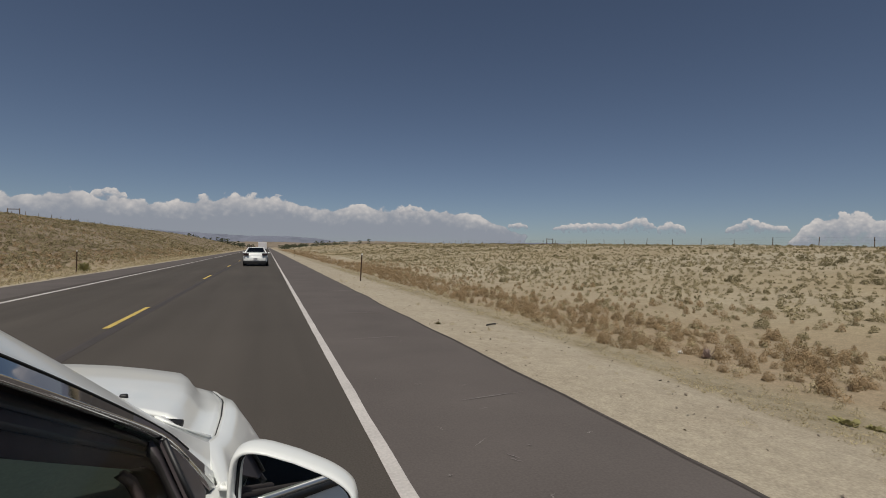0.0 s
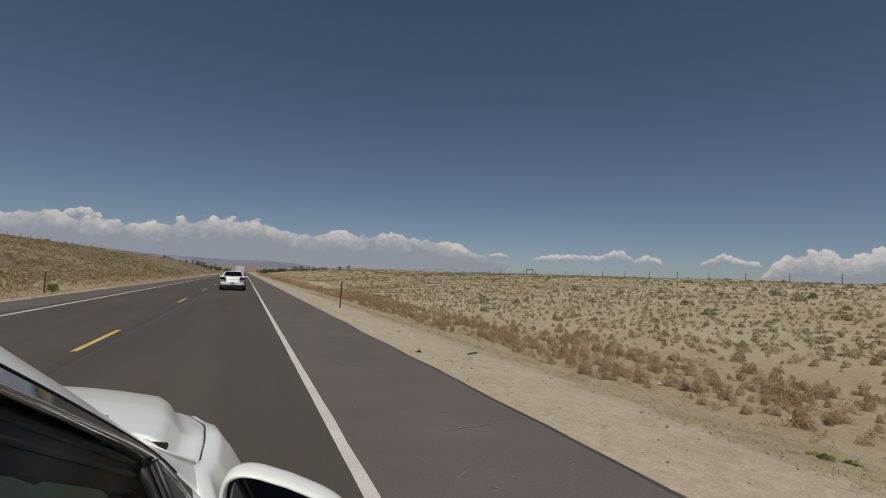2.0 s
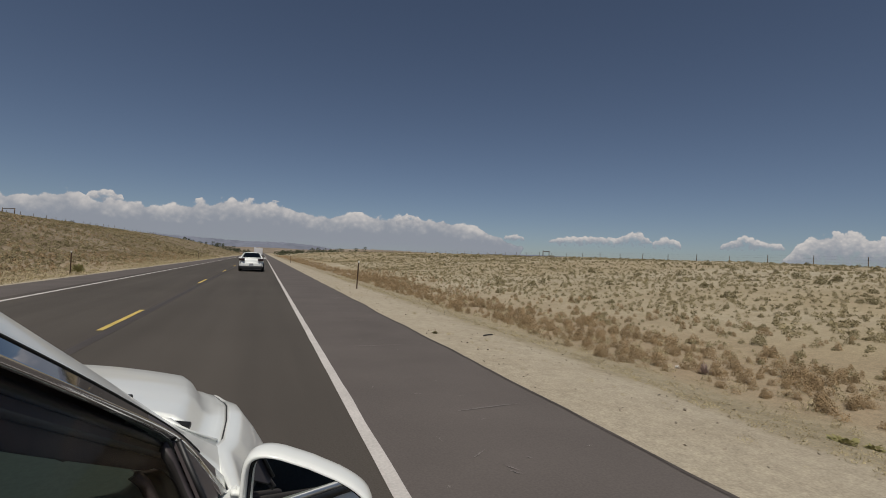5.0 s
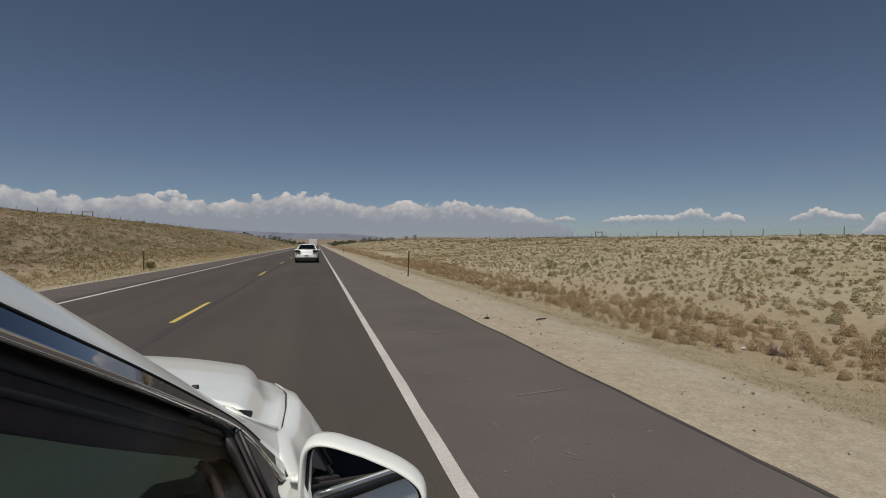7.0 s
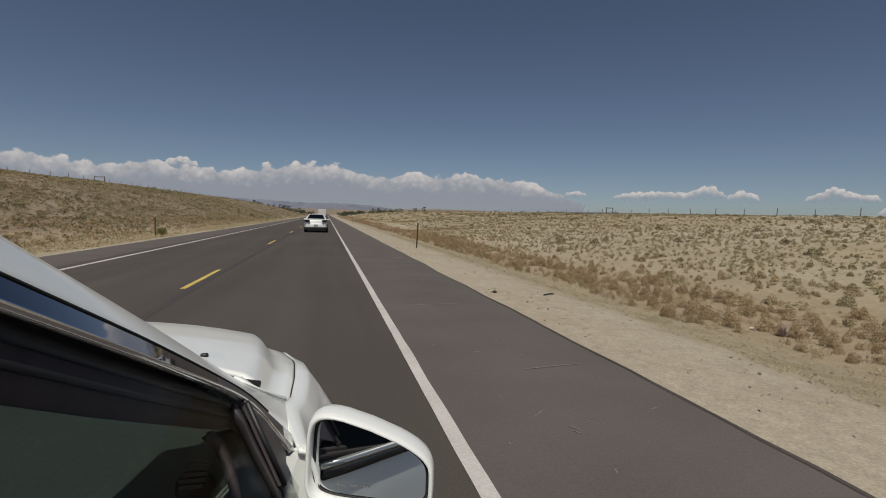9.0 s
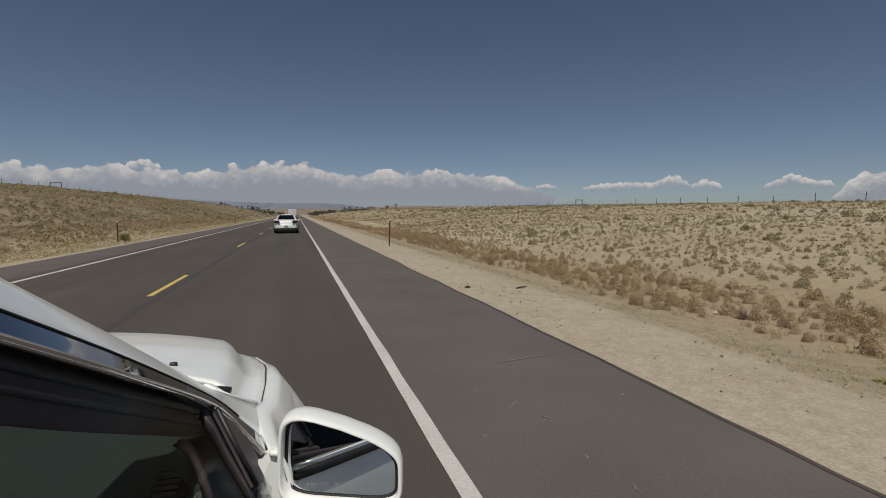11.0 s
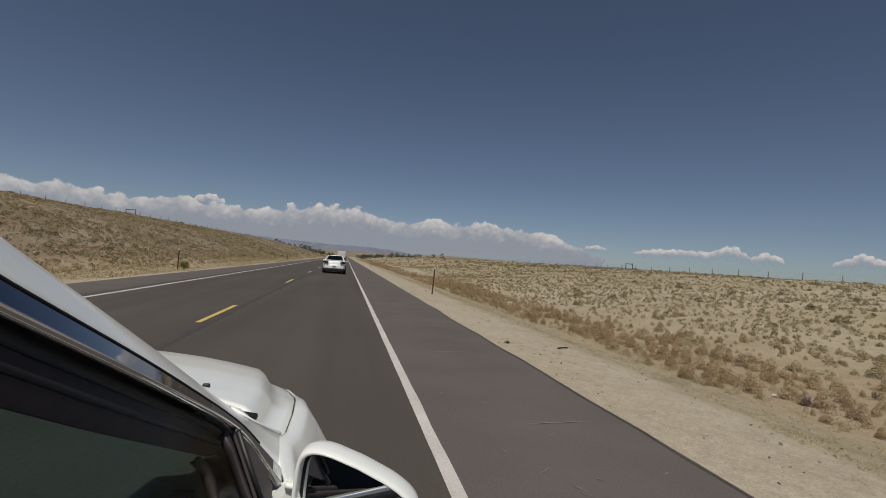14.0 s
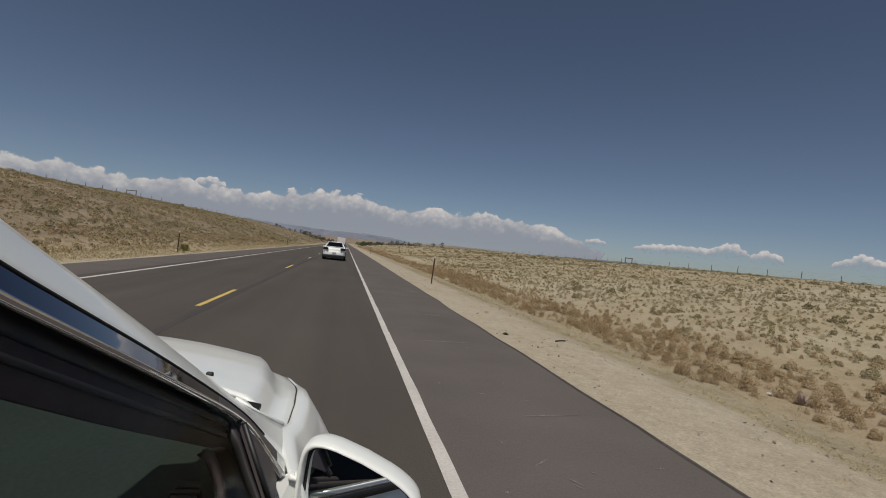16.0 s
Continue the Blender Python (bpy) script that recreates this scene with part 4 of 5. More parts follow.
# door mirror: housing, rim, silvered glass with a line of small writing
MI, MO = Vector((-0.040, 1.064, 0.0)), Vector((0.200, 1.008, 0.0))     # inner and outer end of the glass in plan
MDIR = (MO - MI).normalized()
MFWD = Vector((-MDIR.y, MDIR.x, 0)) * (1 if MDIR.x > 0 else -1)


def mirror_outline(grow, n_=48):
    """The rounded outline in (along, up): taller at the inner end."""
    length = (MO - MI).length
    pts = []
    for i in range(n_):
        t = 2 * math.pi * i / n_
        c, s = math.cos(t), math.sin(t)
        e_ = 2 / 5.0
        sx, sz = math.copysign(abs(c) ** e_, c), math.copysign(abs(s) ** e_, s)
        along = length / 2 + sx * (length / 2 + grow)
        k = along / length
        up_top, up_bot = 1.084 - 0.040 * k - 0.045 * k * k, 0.915 - 0.012 * k
        mid, half = (up_top + up_bot) / 2, (up_top - up_bot) / 2 + grow
        pts.append((along, mid + sz * half))
    return pts


def mirror_ring(grow, depth, lift=0.0):
    return [tuple(MI + MDIR * a_ + MFWD * (depth + 0.205 * (z_ - 1.0)) + Vector((0, 0, z_ + lift))) for a_, z_ in mirror_outline(grow)]


def glass_at(a_, z_, depth):
    """A point on the glass, which is turned a little further in than its housing."""
    return tuple(MI + MDIR * a_ + MFWD * (depth + 0.0857 * (0.246 - a_) + 0.178 * (z_ - 1.0)) + Vector((0, 0, z_)))


def glass_ring(grow, depth):
    return [glass_at(a_, z_, depth) for a_, z_ in mirror_outline(grow)]


rings = [mirror_ring(0.0, 0.040), mirror_ring(0.0, -0.006), mirror_ring(0.003, -0.012), mirror_ring(0.007, -0.010), mirror_ring(0.010, 0.004), mirror_ring(0.011, 0.03), mirror_ring(0.006, 0.06),
         mirror_ring(-0.008, 0.09), mirror_ring(-0.035, 0.11), mirror_ring(-0.065, 0.12)]
mirror = car_part("door_mirror", loft(rings, closed=True), M_CAR_WHITE, label="white door mirror housing")
bm = bmesh.new()
bm.faces.new([bm.verts.new(p) for p in mirror_ring(-0.065, 0.12)])
car_part("mirror_cap", bm, M_CAR_WHITE, mirror)
bm = bmesh.new()
bm.faces.new([bm.verts.new(p) for p in glass_ring(-0.004, 0.004)])
car_part("mirror_glass", bm, M_MIRROR, mirror, "silvered mirror glass", smooth=False)
car_part("mirror_gasket", loft([glass_ring(0.0, 0.004), glass_ring(-0.006, 0.001)], closed=True), M_BLACK_PLASTIC, mirror)
for k in range(9):
    if k in (3, 6):
        continue
    c = glass_at(0.05 + 0.009 * k, 0.935, 0.003)
    car_part("writing_bar", box((0.007, 0.0008, 0.0035), tuple(c), turn=MDIR.to_track_quat("X", "Z").to_matrix().to_4x4()), M_TEXT_BAR, mirror, smooth=False)
car_part("mirror_foot", box((0.09, 0.07, 0.05), (-0.085, 1.135, 0.955), 0.02), M_CAR_WHITE, mirror)
bm = bmesh.new()
bm.faces.new([bm.verts.new(p) for p in ((-0.093, 1.092, 0.992), (-0.056, 1.092, 1.017), (-0.026, 1.085, 0.862), (-0.032, 1.08, 0.79), (-0.117, 1.065, 0.811), (-0.106, 1.07, 0.892))])
thick(car_part("mirror_base", bm, M_CAR_WHITE, mirror, "white panel under the mirror", smooth=False), 0.012)
# the same mirror on the far side
for child_name, bm in (("door_mirror", box((0.24, 0.14, 0.17), (2 * XC - 0.08, 1.0, 1.0), 0.05)),):
    car_part(child_name, bm, M_CAR_WHITE, label="white door mirror housing")


# ---- other vehicles ----
def sedan(name, paint, label, place, turn, tail=True):
    """A four-door saloon facing +y, with glasshouse, lamps, plates, bumpers and wheels."""
    car = tagged(empty(name, place), label, "car")
    car.rotation_euler = (0, 0, radians(turn))

    def add(n_, bm, mat, parent=None, lab="", smooth=True):
        return part(n_, bm, mat, parent or car, lab, smooth)

    TOP = [(-2.36, 0.90), (-2.25, 1.00), (-1.6, 1.03), (-0.6, 0.97), (0.9, 0.98), (1.6, 0.90), (2.15, 0.78), (2.36, 0.62)]
    HALF = [(-2.36, 0.70), (-2.2, 0.82), (-1.5, 0.885), (0.0, 0.89), (1.5, 0.885), (2.1, 0.80), (2.36, 0.58)]
    rings = []
    for i in range(41):
        y = -2.36 + 4.72 * i / 40
        w, zt = at(HALF, y), at(TOP, y)
        prof = [(-0.90, 0.29), (-0.98, 0.37), (-1.0, 0.55), (-0.985, zt * 0.80), (-0.93, zt - 0.05), (-0.84, zt - 0.008), (-0.5, zt + 0.02), (0, zt + 0.028)]
        prof += [(-a_, z_) for a_, z_ in reversed(prof[:-1])]
        rings.append([(a_ * w, y, z_) for a_, z_ in prof])
    add("body", loft(rings, caps=True), paint, lab="painted body shell")
    # glasshouse: dark panes under a painted roof with pillars
    rings = []
    for t in range(7):
        v = t / 6
        z = 0.97 + 0.43 * v
        yb, yf = -1.95 + 1.02 * v ** 1.05, 1.10 - 0.98 * v
        hw = 0.80 - 0.22 * v
        ring = []
        for k in range(28):
            a_ = 2 * math.pi * k / 28
            c, s = math.cos(a_), math.sin(a_)
            sx, sy = math.copysign(abs(c) ** 0.45, c), math.copysign(abs(s) ** 0.45, s)
            ring.append((sx * hw, (yb + yf) / 2 + sy * (yf - yb) / 2, z + 0.015 * v * (1 - sx * sx)))
        rings.append(ring)
    add("windows", loft(rings, closed=True), M_DARK_PANE, lab="dark window glass")
    bm = loft([rings[-1], [(p[0] * 0.97, p[1] * 0.97 - 0.01, p[2] + 0.028) for p in rings[-1]], [(p[0] * 0.6, (p[1] + 0.4) * 0.6 - 0.4, p[2] + 0.052) for p in rings[-1]]], closed=True, caps=True)
    add("roof", bm, paint, lab="painted roof")
    for sx in (-1, 1):
        for (x0, y0, z0), (x1, y1, z1), r_ in (((0.775, -1.74, 0.99), (0.555, -0.86, 1.405), 0.05), ((0.775, 0.95, 0.98), (0.555, 0.08, 1.405), 0.028), ((0.795, -0.42, 0.98), (0.575, -0.40, 1.405), 0.03)):
            add("pillar", rod((sx * x0, y0, z0), (sx * x1, y1, z1), r_, sides=8), paint)
        add("tail_lamp", box((0.40, 0.18, 0.18), (sx * 0.66, -2.35, 0.90), 0.05, turn=Matrix.Rotation(sx * 0.30, 4, "Z")), M_TAIL, lab="dark red tail lamp")
        add("headlamp", box((0.40, 0.22, 0.13), (sx * 0.60, 2.16, 0.69), 0.05, turn=Matrix.Rotation(-sx * 0.35, 4, "Z")), M_LAMP, lab="clear headlamp")
        add("fog_lamp", rod((sx * 0.60, 2.32, 0.38), (sx * 0.60, 2.42, 0.38), 0.06, sides=12), M_LAMP)
        add("door_mirror", box((0.16, 0.10, 0.11), (sx * 0.95, 0.62, 1.00), 0.035), paint)
        add("side_moulding", box((0.02, 2.6, 0.06), (sx * 0.892, 0.0, 0.56), 0.008), paint)

    def bump(n_, y, sg, z1, z2, half):
        def fn(u, v):
            s = 2 * u - 1
            return (s * half, y - sg * 0.22 * abs(s) ** 2.5 + sg * 0.05 * ease(1 - v, 0.0, 0.45), z1 + (z2 - z1) * v)
        thick(add(n_, grid(20, 8, fn), paint), 0.03)

    bump("rear_bumper", -2.38, -1, 0.41, 0.74, 0.86)
    bump("front_bumper", 2.38, 1, 0.24, 0.60, 0.84)
    add("boot_spoiler", box((1.30, 0.14, 0.04), (0, -2.22, 1.055), 0.015), paint)
    # black valance, made deeper to stand in for shadow under the tail
    add("rear_valance_shadow", box((1.60, 0.20, 0.24), (0, -2.37, 0.30), 0.03), M_BLACK_PLASTIC)
    add("underbody", box((1.52, 4.3, 0.14), (0, 0, 0.24), 0.03), M_BLACK_PLASTIC)
    add("grille", box((0.55, 0.06, 0.14), (0, 2.37, 0.60), 0.03), M_BLACK_PLASTIC)
    add("lower_grille", box((0.90, 0.05, 0.10), (0, 2.42, 0.34), 0.03), M_BLACK_PLASTIC)
    for y in (-2.455, 2.455):
        if y > 0 and tail:
            continue
        plate = add("plate", box((0.31, 0.015, 0.16), (0, y, 0.56 if y < 0 else 0.47), 0.004), M_PLATE, lab="white number plate", smooth=False)
        for k in range(3):
            add("plate_bar", box((0.055, 0.006, 0.07), (-0.08 + 0.08 * k, y + math.copysign(0.009, y), 0.56 if y < 0 else 0.47)), M_PLATE_BAR, plate, smooth=False)

    def add_wheel(n_, bm, mat, parent=None):
        return add(n_, bm, mat, parent)

    for sx in (-1, 1):
        for y in (1.42, -1.38):
            add("wheel_well", rod((sx * 0.80, y, 0.34), (sx * 0.897, y, 0.34), 0.37, sides=28), M_BLACK_PLASTIC)
            wheel_at(add_wheel, sx * 0.83, y, 0.31, 0.19)
    return car


sedan("white_sedan", M_CAR_WHITE, "white four-door saloon with dark tail lamps, driving ahead", (-0.82, 42.4, 0.0), 0)
sedan("red_sedan", M_CAR_RED, "dark red saloon with white number plate, coming the other way", (-4.55, 150.0, 0.0), 180, tail=False)

# white box truck far ahead in the same lane
truck = tagged(empty("box_truck", (-1.35, 158.0, 0.0)), "white box truck far ahead on the road", "truck")
part("cargo_box", box((2.4, 5.6, 2.1), (0, 0, 1.75), 0.06), M_TRUCK, truck, smooth=False)
for sx in (-1, 1):
    part("rear_door", box((1.10, 0.03, 1.85), (sx * 0.57, -2.815, 1.72), 0.01), M_TRUCK, truck, smooth=False)
    part("tail_lamp", box((0.18, 0.04, 0.12), (sx * 1.05, -2.82, 0.62), 0.01), M_TAIL, truck)
    for y in (-1.9, 3.2):
        wheel_at(lambda n_, bm, mat, parent=None: part(n_, bm, mat, parent or truck), sx * 0.98, y, 0.42, 0.26)
part("bumper", box((2.3, 0.12, 0.16), (0, -2.85, 0.52), 0.03), M_BLACK_PLASTIC, truck)
part("cab", box((2.1, 1.9, 1.7), (0, 3.75, 1.4), 0.2), M_TRUCK, truck)
part("chassis", box((1.1, 6.8, 0.2), (0, 0.8, 0.58), 0.03), M_BLACK_PLASTIC, truck)


# ---- roadside posts and fences ----
def delineator(x, y, lean, label):
    post = tagged(empty("delineator_post", (x, y, height(x, y) - 0.05)), label, "road post", "roadside delineators")
    bm = bmesh.new()
    rings = [[(a_, b_, z) for a_, b_ in ((-0.032, 0.012), (-0.026, -0.012), (-0.012, -0.014), (-0.010, 0.004), (0.010, 0.004), (0.012, -0.014), (0.026, -0.012), (0.032, 0.012))] for z in (0, 0.4, 0.8, 1.34)]
    part("post", loft(rings, closed=True, caps=True, bm=bm), M_RUST_STEEL, post, smooth=False)
    part("reflector", box((0.07, 0.012, 0.09), (0, -0.024, 1.34), 0.006), M_REFLECTOR, post, "white reflector plate", smooth=False)
    part("reflector_bolt", rod((0, -0.034, 1.34), (0, -0.020, 1.34), 0.008), M_CHROME, post)
    post.rotation_euler = (radians(lean * 0.5), radians(lean), 0)
    return post


delineator(4.25, 23.5, 2.0, "thin rusty steel post with white reflector on gravel verge")
delineator(4.4, 86.0, -1.0, "thin rusty steel post with white reflector on gravel verge")
delineator(-10.4, 34.0, 1.0, "thin rusty steel post with reflector beside oncoming lane")
delineator(-10.2, 92.0, -1.0, "thin rusty steel post with reflector beside oncoming lane")


def fence(name, path, gap, label, seed):
    """A wire fence of leaning wooden posts with three strands that follow the ground."""
    rng = random.Random(seed)
    f = tagged(empty(name, (path[0][0], path[0][1], height(*path[0]))), label, "fence")
    base = f.location
    pts = []
    for (x0, y0), (x1, y1) in zip(path, path[1:]):
        n_ = int(math.hypot(x1 - x0, y1 - y0) / gap)
        pts += [(x0 + (x1 - x0) * k / n_, y0 + (y1 - y0) * k / n_) for k in range(n_)]
    bm = bmesh.new()
    rod((0, 0, -0.25), (0.01, 0.0, 0.7), 0.052, 0.046, 7, bm)
    rod((0.01, 0, 0.68), (0.0, 0.01, 1.12), 0.046, 0.040, 7, bm)
    first = None
    tops = []
    for x, y in pts:
        x += rng.uniform(-0.15, 0.15)
        z = height(x, y)
        if first is None:
            ob = first = part("fence_post", bm, M_WOOD, f)
        else:
            ob = new("fence_post", first.data)
            ob.parent = f
        ob.location = Vector((x, y, z)) - base
        s = rng.uniform(0.88, 1.12)
        ob.rotation_euler = (rng.uniform(-0.06, 0.06), rng.uniform(-0.06, 0.06), rng.uniform(0, 6))
        ob.scale = (s, s, s)
        tops.append(Vector((x, y, z)) - base)
    for h_ in (0.45, 0.80, 1.12):
        bm = bmesh.new()
        for a_, b_ in zip(tops, tops[1:]):
            mid = (a_ + b_) / 2 - Vector((0, 0, 0.03))
            rod(a_ + Vector((0, 0, h_)), mid + Vector((0, 0, h_)), 0.003, sides=4, bm=bm)
            rod(mid + Vector((0, 0, h_)), b_ + Vector((0, 0, h_)), 0.003, sides=4, bm=bm)
        part("wire_strand", bm, M_WIRE, f)
    return f


fence("wire_fence", [(63, 18), (62, 120), (60, 330)], 5.6, "wire fence of weathered wooden posts along the grassy rise", 4)
fence("wire_fence", [(-47, 40), (-46, 140), (-44, 340)], 5.6, "wire fence of weathered wooden posts along the bank top", 5)


def brace(x, y, turn):
    """Two stout posts joined by a rail."""
    g = tagged(empty("fence_brace", (x, y, height(x, y))), "dark wooden fence brace of two posts and rail", "fence brace")
    for sx in (-1.1, 1.1):
        part("brace_post", rod((sx, 0, -0.3), (sx, 0, 1.55), 0.10, 0.09, 9), M_WOOD, g)
    part("brace_rail", rod((-1.15, 0, 1.38), (1.15, 0, 1.40), 0.075, sides=8), M_WOOD, g)
    g.rotation_euler = (0, 0, radians(turn))


brace(61.0, 98.0, 20)
brace(-46.5, 118.0, -15)


# ---- plants ----
def leaves(rng, x, y, z, r, h, n_, size, verts, faces):
    """A crown: many small leaf cards in a rough dome."""
    for _ in range(n_):
        a_, u = rng.uniform(0, 6.283), rng.uniform(-0.1, 1)
        q = rng.uniform(0.45, 1.0) * math.sqrt(max(0.05, 1 - (u * 0.92) ** 2)) * (1 + 0.25 * math.sin(a_ * 3 + x))
        c = Vector((x + math.cos(a_) * r * q, y + math.sin(a_) * r * q, z + h * max(0.03, u)))
        e1 = Vector((rng.gauss(0, 1), rng.gauss(0, 1), rng.gauss(0, 1))).normalized() * size * rng.uniform(0.5, 1.2)
        e2 = Vector((rng.gauss(0, 1), rng.gauss(0, 1), rng.gauss(0, 1))).normalized() * size * rng.uniform(0.5, 1.2)
        k = len(verts)
        verts += [tuple(c - e1), tuple(c + e2), tuple(c + e1), tuple(c - e2 * 0.6)]
        faces.append((k, k + 1, k + 2, k + 3))


def in_view(x, y):
    return (y > x * 0.42 - 4) if x > 0 else (y > -x * 1.15 - 4)


def scatter(seed, n_, x0, x1, y0, y1, near=1.0, patchy=0.6):
    """Random ground places, thinning out with distance where near > 1; patchy, with wandering borders."""
    rng = random.Random(seed)
    out = []
    while len(out) < n_:
        x, y = rng.uniform(x0, x1), y0 + (y1 - y0) * rng.random() ** near
        x += 0.55 * noise.noise((y * 0.16, seed * 0.9, 5.0))
        if not in_view(x, y):
            continue
        if patchy * 1.4 * noise.noise((x * 0.16, y * 0.13, seed * 1.7)) + 1.0 - 0.42 * patchy < rng.random():
            continue
        out.append((x, y, height(x, y)))
    return np.array(out)


def tufts(name, mat, label, category, jobs):
    """Rounded clumps: narrow blades that fan out of one root, in a dome of small dry leaf bits."""
    all_v, all_f, all_t, start = [], [], [], 0
    for seed, n_, zone, near, hmin, hmax, wide, blades, fat, bits, bit, patchy in jobs:
        p = scatter(seed, n_, *zone, near=near, patchy=patchy)
        g = np.random.default_rng(seed)
        h = (hmin + (hmax - hmin) * g.random(n_) ** 1.6)[:, None]
        r = h * wide * g.uniform(0.8, 1.35, (n_, 1))
        az = g.uniform(0, 6.2832, (n_, blades))
        el = np.arcsin(g.uniform(0.05, 1.0, (n_, blades)))
        ln = g.uniform(0.72, 1.08, (n_, blades))
        tip = np.stack([r * ln * np.cos(el) * np.cos(az), r * ln * np.cos(el) * np.sin(az), h * ln * np.sin(el)], -1)
        mid = tip * g.uniform(0.68, 0.90, (n_, blades, 1)) * np.array([1.0, 1.0, 0.97])
        tw = az + 1.5708 + g.uniform(-0.9, 0.9, (n_, blades))
        w = (fat * r * g.uniform(0.6, 1.3, (n_, blades)))
        side = np.stack([np.cos(tw) * w, np.sin(tw) * w, g.uniform(-0.3, 0.3, (n_, blades)) * w], -1)
        root = p[:, None, :] + np.array([0, 0, -0.02])
        v = np.concatenate([root, (root[:, :, None, :] + np.stack([mid - side, tip, mid + side], 2)).reshape(n_, blades * 3, 3)], 1)
        per = 1 + 3 * blades
        base = start + per * np.arange(n_)[:, None]
        k = base + 1 + 3 * np.arange(blades)[None, :]
        f = np.stack([np.broadcast_to(base, k.shape), k, k + 1, k + 2], -1)
        all_v.append(v.reshape(-1, 3))
        all_f.append(f.reshape(-1, 4))
        start += per * n_
        e3 = np.arcsin(g.uniform(0.02, 1.0, (n_, bits)))
        a3, q3 = g.uniform(0, 6.2832, (n_, bits)), g.uniform(0.45, 1.0, (n_, bits)) ** 0.45
        out = np.stack([np.cos(e3) * np.cos(a3), np.cos(e3) * np.sin(a3), np.sin(e3)], -1)
        c = root + np.array([0, 0, 0.02]) + out * q3[:, :, None] * np.concatenate([r, r, h], 1)[:, None, :]
        t1 = np.stack([-np.sin(a3), np.cos(a3), np.zeros_like(a3)], -1)
        t2 = np.cross(out, t1)
        turn = g.uniform(0, 6.2832, (n_, bits, 1)) + np.array([0.0, 2.1, 4.2]) + g.uniform(-0.5, 0.5, (n_, bits, 3))
        size = (bit * h)[:, :, None] * g.uniform(0.6, 1.4, (n_, bits, 3))
        arms = (np.cos(turn) * size)[..., None] * t1[:, :, None, :] + (np.sin(turn) * size)[..., None] * t2[:, :, None, :] + (g.normal(0, 0.45, (n_, bits, 3)) * size)[..., None] * out[:, :, None, :]
        all_v.append((c[:, :, None, :] + arms).reshape(-1, 3))
        tri = start + np.arange(n_ * bits * 3).reshape(-1, 3)
        all_t.append(tri)
        start += n_ * bits * 3
    v, f, tri = np.concatenate(all_v), np.concatenate(all_f), np.concatenate(all_t)
    me = bpy.data.meshes.new(name)
    me.vertices.add(len(v))
    me.vertices.foreach_set("co", v.astype(np.float32).ravel())
    me.loops.add(f.size + tri.size)
    me.loops.foreach_set("vertex_index", np.concatenate([f.ravel(), tri.ravel()]).astype(np.int32))
    me.polygons.add(len(f) + len(tri))
    me.polygons.foreach_set("loop_start", np.concatenate([np.arange(0, f.size, 4), f.size + np.arange(0, tri.size, 3)]).astype(np.int32))
    me.update(calc_edges=True)
    me.validate()
    me.materials.append(mat)
    return tagged(new(name, me), label, category, kind="stuff")


# seed, count, zone (x0, x1, y0, y1), thinning, height from and to, width, blades, blade width, bits, bit size, patchiness
tufts("dry_bunchgrass", M_GRASS, "grey-green dry bunchgrass tufts scattered over the rangeland", "grass", [
    (11, 3900, (9.0, 30, -2, 60), 1.15, 0.06, 0.165, 0.62, 12, 0.045, 80, 0.125, 0.4),
    (12, 9000, (12, 66, 5, 130), 1.25, 0.08, 0.19, 0.66, 5, 0.08, 28, 0.23, 0.4),
    (13, 8000, (12, 75, 60, 330), 1.3, 0.10, 0.23, 0.8, 2, 0.24, 9, 0.40, 0.5),
    (14, 8000, (-48, -11.5, 10, 150), 1.25, 0.10, 0.26, 0.75, 3, 0.12, 22, 0.27, 0.5),
    (15, 5200, (-50, -11, 100, 380), 1.3, 0.14, 0.32, 0.9, 2, 0.26, 8, 0.40, 0.5)])
tufts("pale_stubble", M_STRAW, "pale straw stubble on the verge and along the bank's foot", "grass", [
    (16, 5500, (5.2, 6.9, -1, 45), 1.35, 0.02, 0.07, 1.1, 7, 0.06, 10, 0.16, 0.7),
    (17, 4200, (9.4, 34, -1, 70), 1.15, 0.03, 0.10, 1.1, 5, 0.07, 14, 0.17, 0.9),
    (18, 4500, (-12.6, -9.3, 10, 130), 1.35, 0.06, 0.19, 0.9, 6, 0.09, 11, 0.20, 0.4),
    (19, 3500, (-46, -12, 10, 140), 1.25, 0.06, 0.17, 1.0, 4, 0.13, 10, 0.24, 0.9),
    (20, 150, (3.3, 5.4, 0, 40), 1.3, 0.02, 0.075, 1.3, 24, 0.03, 80, 0.09, 0.9),
    (27, 700, (6.6, 10.2, -1, 40), 1.2, 0.05, 0.18, 0.75, 14, 0.03, 70, 0.09, 0.7)])
tufts("roadside_weeds", M_WEED, "rusty brown dry weeds in a belt along the verge", "weeds", [
    (21, 640, (6.7, 9.3, -1, 45), 1.2, 0.12, 0.31, 0.46, 30, 0.02, 420, 0.052, 0.3),
    (28, 700, (6.6, 10.0, -1, 45), 1.2, 0.07, 0.18, 0.60, 20, 0.03, 130, 0.075, 0.6),
    (22, 1000, (6.8, 10.2, 35, 150), 1.3, 0.12, 0.32, 0.50, 7, 0.06, 70, 0.12, 0.4),
    (23, 1500, (-17, -11.6, 12, 120), 1.2, 0.10, 0.27, 0.65, 6, 0.08, 36, 0.17, 0.6),
    (24, 500, (6.8, 12.5, 120, 330), 1.2, 0.18, 0.40, 0.8, 3, 0.18, 14, 0.30, 0.5),
    (25, 2600, (-46, -15, 14, 150), 1.25, 0.10, 0.27, 0.75, 4, 0.12, 22, 0.24, 0.9),
    (26, 450, (8.8, 13, -1, 60), 1.15, 0.09, 0.25, 0.46, 14, 0.025, 220, 0.070, 0.4)])
